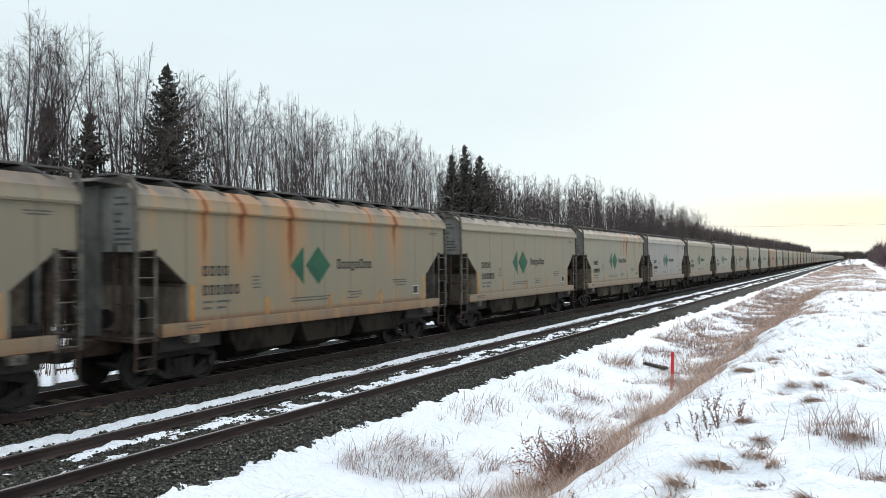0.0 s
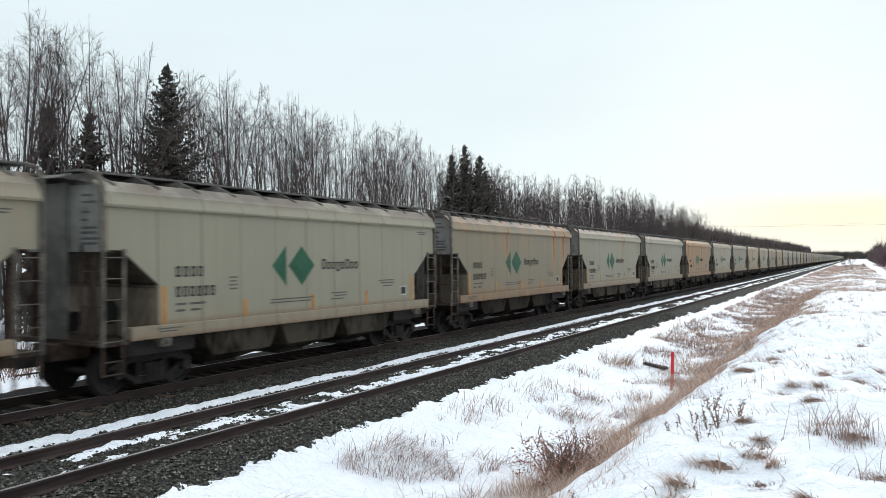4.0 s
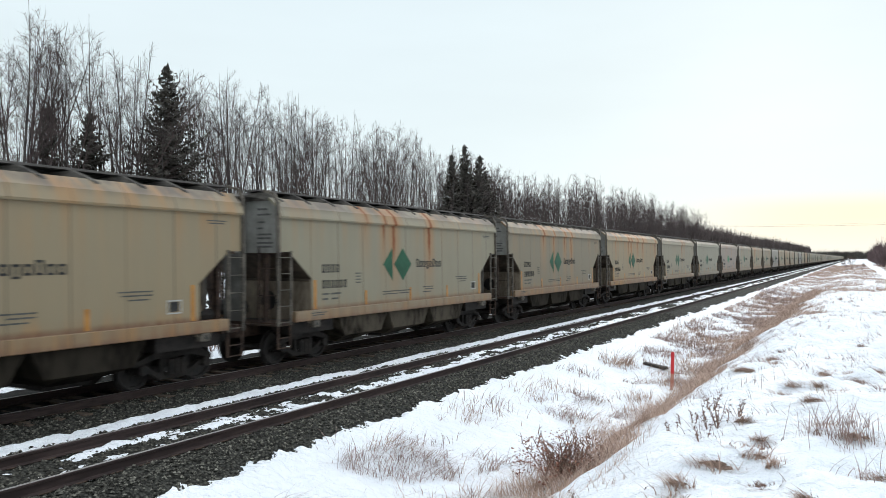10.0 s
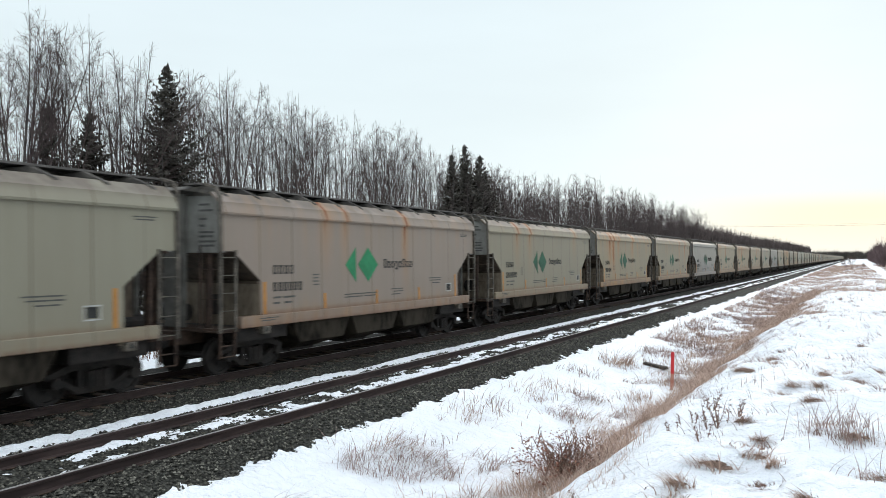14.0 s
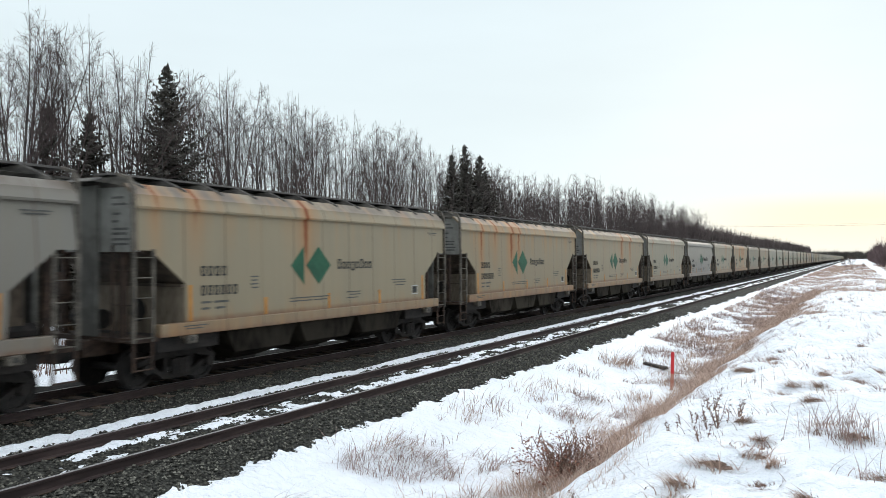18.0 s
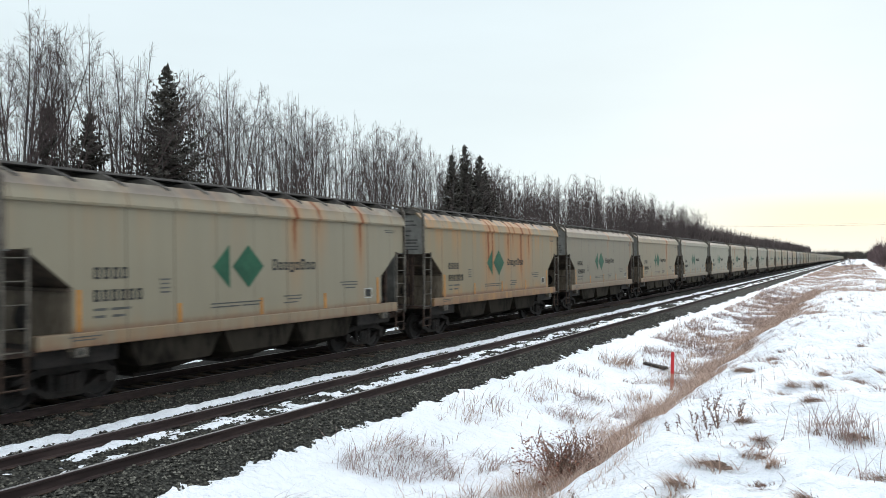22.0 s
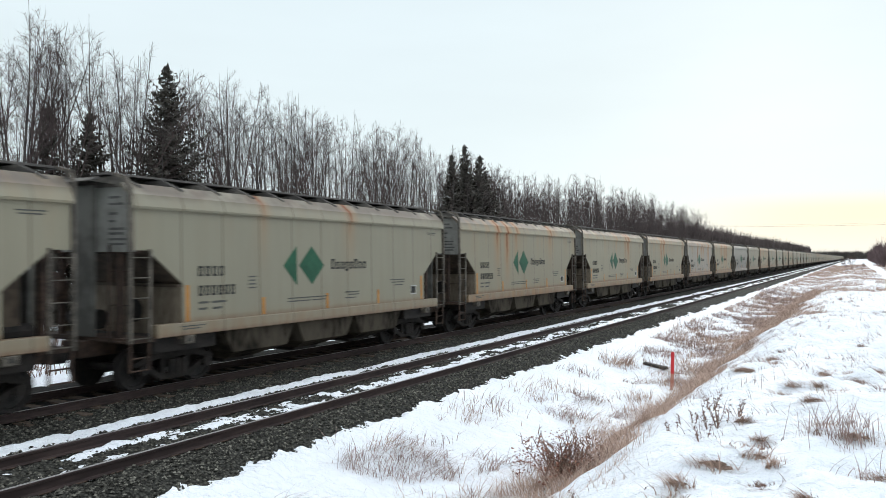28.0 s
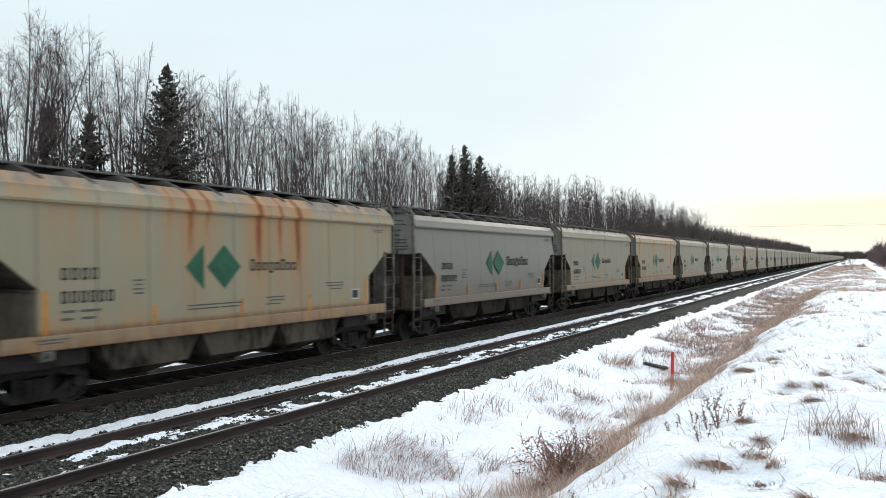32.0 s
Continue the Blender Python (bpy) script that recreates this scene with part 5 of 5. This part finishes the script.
def small_things():
    rs = random.Random(31)
    # stake in the ditch
    st = empty("survey_stake", "red-painted wooden stake standing in the ditch grass", "stake", at=pose(5.42, 22.3, place_z(5.42, 22.3), 0, 1.5, 0))
    part("upper_stake", Geo().box(-0.045, 0.045, -0.02, 0.02, 0.48, 1.10), STAKE_RED, st, "bright red painted upper half", bevel=0.006)
    part("lower_stake", Geo().box(-0.042, 0.042, -0.018, 0.018, -0.25, 0.48), STAKE_LOW, st, "faded lower half")
    pl = tagged(new("plank", Geo().box(-0.48, 0.48, -0.09, 0.09, -0.03, 0.06).mesh("plank", PLANK, bevel=0.01)), "dark wet plank lying in the snow by the ditch", "plank")
    pl.matrix_basis = pose(4.2, 25.6, place_z(4.2, 25.6) + 0.03, 4, 3, -28)
    # matted tufts that hold up the snow on the bank
    for i, (x, y, full) in enumerate(HUMMOCKS):
        w = min(full * 0.85 + 0.03, 0.42)
        r = np.random.RandomState(60 + i)
        t = empty("grass_tuft", "matted brown grass tuft under a lip of snow", "grass tuft", "tufts on the snowy bank", at=pose(x, y, place_z(x, y)))
        n, m = 14, 5
        v, f = [], []
        for a in range(m):
            for b in range(n):
                u, q = a / (m - 1), 6.2832 * b / n
                k = math.cos(u * 1.5) * (1 + r.uniform(-0.18, 0.18))
                v.append((0.48 * w * k * math.cos(q), 0.17 * w * k * math.sin(q) + 0.12 * w, -0.03 + 0.17 * w * math.sin(u * 1.5) * (1 + r.uniform(-0.25, 0.25))))
        for a in range(m - 1):
            f += [(a * n + b, a * n + (b + 1) % n, (a + 1) * n + (b + 1) % n, (a + 1) * n + b) for b in range(n)]
        f.append(tuple((m - 1) * n + b for b in range(n)))
        g = Geo().add(v, f)
        # solid brown mat: grass, and the shaded pocket under the snow lip in its colour
        part("mat", g, MATTED_SHADE, t, "brown matted blades and the shade under the snow", smooth=True)
        c = int(110 + 330 * w)
        pt = r.normal(0, 0.24 * w, (c, 2)) * np.array([1.0, 0.6])
        V, F = blades(np.stack([pt[:, 0], pt[:, 1] + 0.02 * w, np.zeros(c)], -1), 80 + i, 0.06, 0.14 + 0.28 * w, 0.0038, 1.7, (0.1, -0.25))
        o = new("foliage", raw_mesh("foliage", V, F, [STRAW]))
        o.parent = t
    tuft(9.95, 9.05, 230, 0.42, 0.15, 0.62, 201, GREY_STRAW, 0.95, "tall dry grass clump standing in the snow")
    tuft(10.4, 7.6, 60, 0.5, 0.2, 0.5, 207, GREY_STRAW, 0.9, "thin dry grass clump standing in the snow")
    tuft(11.1, 9.4, 70, 0.5, 0.2, 0.5, 209, GREY_STRAW, 0.9, "thin dry grass clump standing in the snow")
    for i, (x, y, n, r, h) in enumerate(TUFTS):
        tuft(x, y, n, r, 0.2, h, 220 + 2 * i, GREY_STRAW if i % 2 else STRAW, 1.0, "reddish dry grass tuft on the snowy slope", 0.0026 + 0.00024 * y)
    r = np.random.RandomState(23)
    for i in range(44):
        y = 6.5 + 26 * r.rand() ** 1.2
        x = 7.25 + 0.35 * r.randn() + 0.004 * y
        tuft(x, y, int(r.randint(30, 90)), r.uniform(0.18, 0.42), 0.08, r.uniform(0.22, 0.48), 700 + 2 * i, (STRAW, GREY_STRAW, STRAW)[i % 3], 1.5, "bent dry grass tuft on the brow of the ditch")
    for i, (x, y, h, n) in enumerate(WEEDS):
        weed(x, y, h, 300 + i, n)
    r = np.random.RandomState(17)
    for i in range(90):
        y = 6.5 + 45 * r.rand() ** 1.4
        x = r.uniform(7.9, 11.5 + 0.12 * y)
        tuft(x, y, int(r.randint(40, 130)), r.uniform(0.12, 0.26), 0.05, r.uniform(0.12, 0.26), 400 + 2 * i, (STRAW, RED_STEM, STRAW, GREY_STRAW)[i % 4], 1.9, "low brown grass tuft in the snow", 0.006)
    far_bush = None
    for x, y, s in ((8.8, 190, 0.4), (9.6, 215, 0.5), (10.8, 240, 0.45), (8.0, 260, 0.6), (11.6, 205, 0.4), (12.6, 262, 0.7), (9.2, 345, 2.0), (6.4, 352, 1.7)):
        m = pose(x, y, place_z(x, y), 0, 0, 40 * s)
        if far_bush is None:
            far_bush = b = tagged(new("brush_bush", shrub(47, 2.4, 2.2, stems=26).mesh("brush_bush", BRUSH_TWIG)), "leafless brown bush beside the snowy track", "bush", "bushes on the flat")
        else:
            b = copy_thing(far_bush, m)
        b.matrix_basis = m
        b.scale = (s, s, s)
    # leafy rose bush at the near end of the ditch
    x, y = ROSE_AT
    bush = empty("rose_bush", "low bush with dry red-brown leaves in the ditch", "bush", at=pose(x, y, place_z(x, y)))
    bush.scale = (1.35, 1.35, 0.85)
    part("stem", shrub(90, 0.80, 1.0, stems=34), RED_STEM, bush)
    g = Geo()
    for k in range(900):
        a, u = rs.uniform(0, 6.283), rs.random() ** 0.5
        c = Vector((0.62 * u * math.cos(a), 0.62 * u * math.sin(a), rs.uniform(0.12, 0.92) * (1.05 - 0.45 * u)))
        e = Vector((rs.uniform(-1, 1), rs.uniform(-1, 1), rs.uniform(-1, 0.6))) * 0.032
        s = Vector((rs.uniform(-1, 1), rs.uniform(-1, 1), rs.uniform(-1, 1))) * 0.016
        g.add([c, c + e * 0.6 + s, c + e * 1.3, c + e * 0.6 - s], [(0, 1, 2, 3)])
    part("foliage", g, ROSE, bush, "curled red-brown leaves")


# x, y, blades, spread, height
TUFTS = [(3.1, 25.0, 240, 0.62, 0.80), (2.78, 21.9, 90, 0.6, 0.45), (2.87, 17.9, 90, 0.8, 0.6), (3.3, 79.0, 260, 1.6, 1.0), (2.7, 11.7, 90, 0.6, 0.55), (3.12, 12.2, 80, 0.6, 0.5),
         (2.72, 14.9, 100, 0.7, 0.65), (2.7, 15.9, 80, 0.7, 0.6), (3.05, 19.2, 90, 0.8, 0.55), (2.63, 10.7, 60, 0.6, 0.5), (4.43, 32.7, 140, 1.2, 0.6), (3.4, 40.0, 140, 1.2, 0.6), (4.4, 36.0, 120, 1.0, 0.5)]
# x, y, height, stems
WEEDS = [(8.62, 9.75, 0.52, 5), (8.5, 9.7, 0.42, 4), (8.35, 10.5, 0.36, 3), (7.98, 9.9, 0.20, 3), (8.25, 10.1, 0.22, 3), (8.55, 8.9, 0.26, 2), (8.1, 10.2, 0.2, 2), (7.75, 7.1, 0.42, 1), (8.75, 9.9, 0.3, 3)]
ROSE_AT = (5.95, 11.6)
small_things()


# ---- what moves ----
def motions():
    times = [0, 4, 8, 12, 16, 20, 24, 28, 32]
    for k, car in enumerate(train):
        y = HEAD + PITCH * k
        walk(car, [(t, pose(FAR_TRACK, y - travelled(t), 0)) for t in times])
    # the wheels roll with the train: one turn of a wheelset serves all that stand at the same place of their truck
    frames = range(0, 32 * FPS + 1)
    shared = {}
    for car in train:
        for wheel in car.children_recursive:
            if not wheel.name.startswith("wheelset"):
                continue
            y = round(wheel.matrix_basis.translation.y, 3)
            if y not in shared:
                rows = [(f / FPS, pose(0, y, WHEEL) @ Matrix.Rotation(travelled(f / FPS) / WHEEL, 4, "X")) for f in frames]
                walk(wheel, rows)
                shared[y] = wheel.animation_data
            else:
                keys = wheel.animation_data_create()
                wheel.rotation_mode = "QUATERNION"
                keys.action = shared[y].action
                keys.action_slot = shared[y].action_slot


motions()
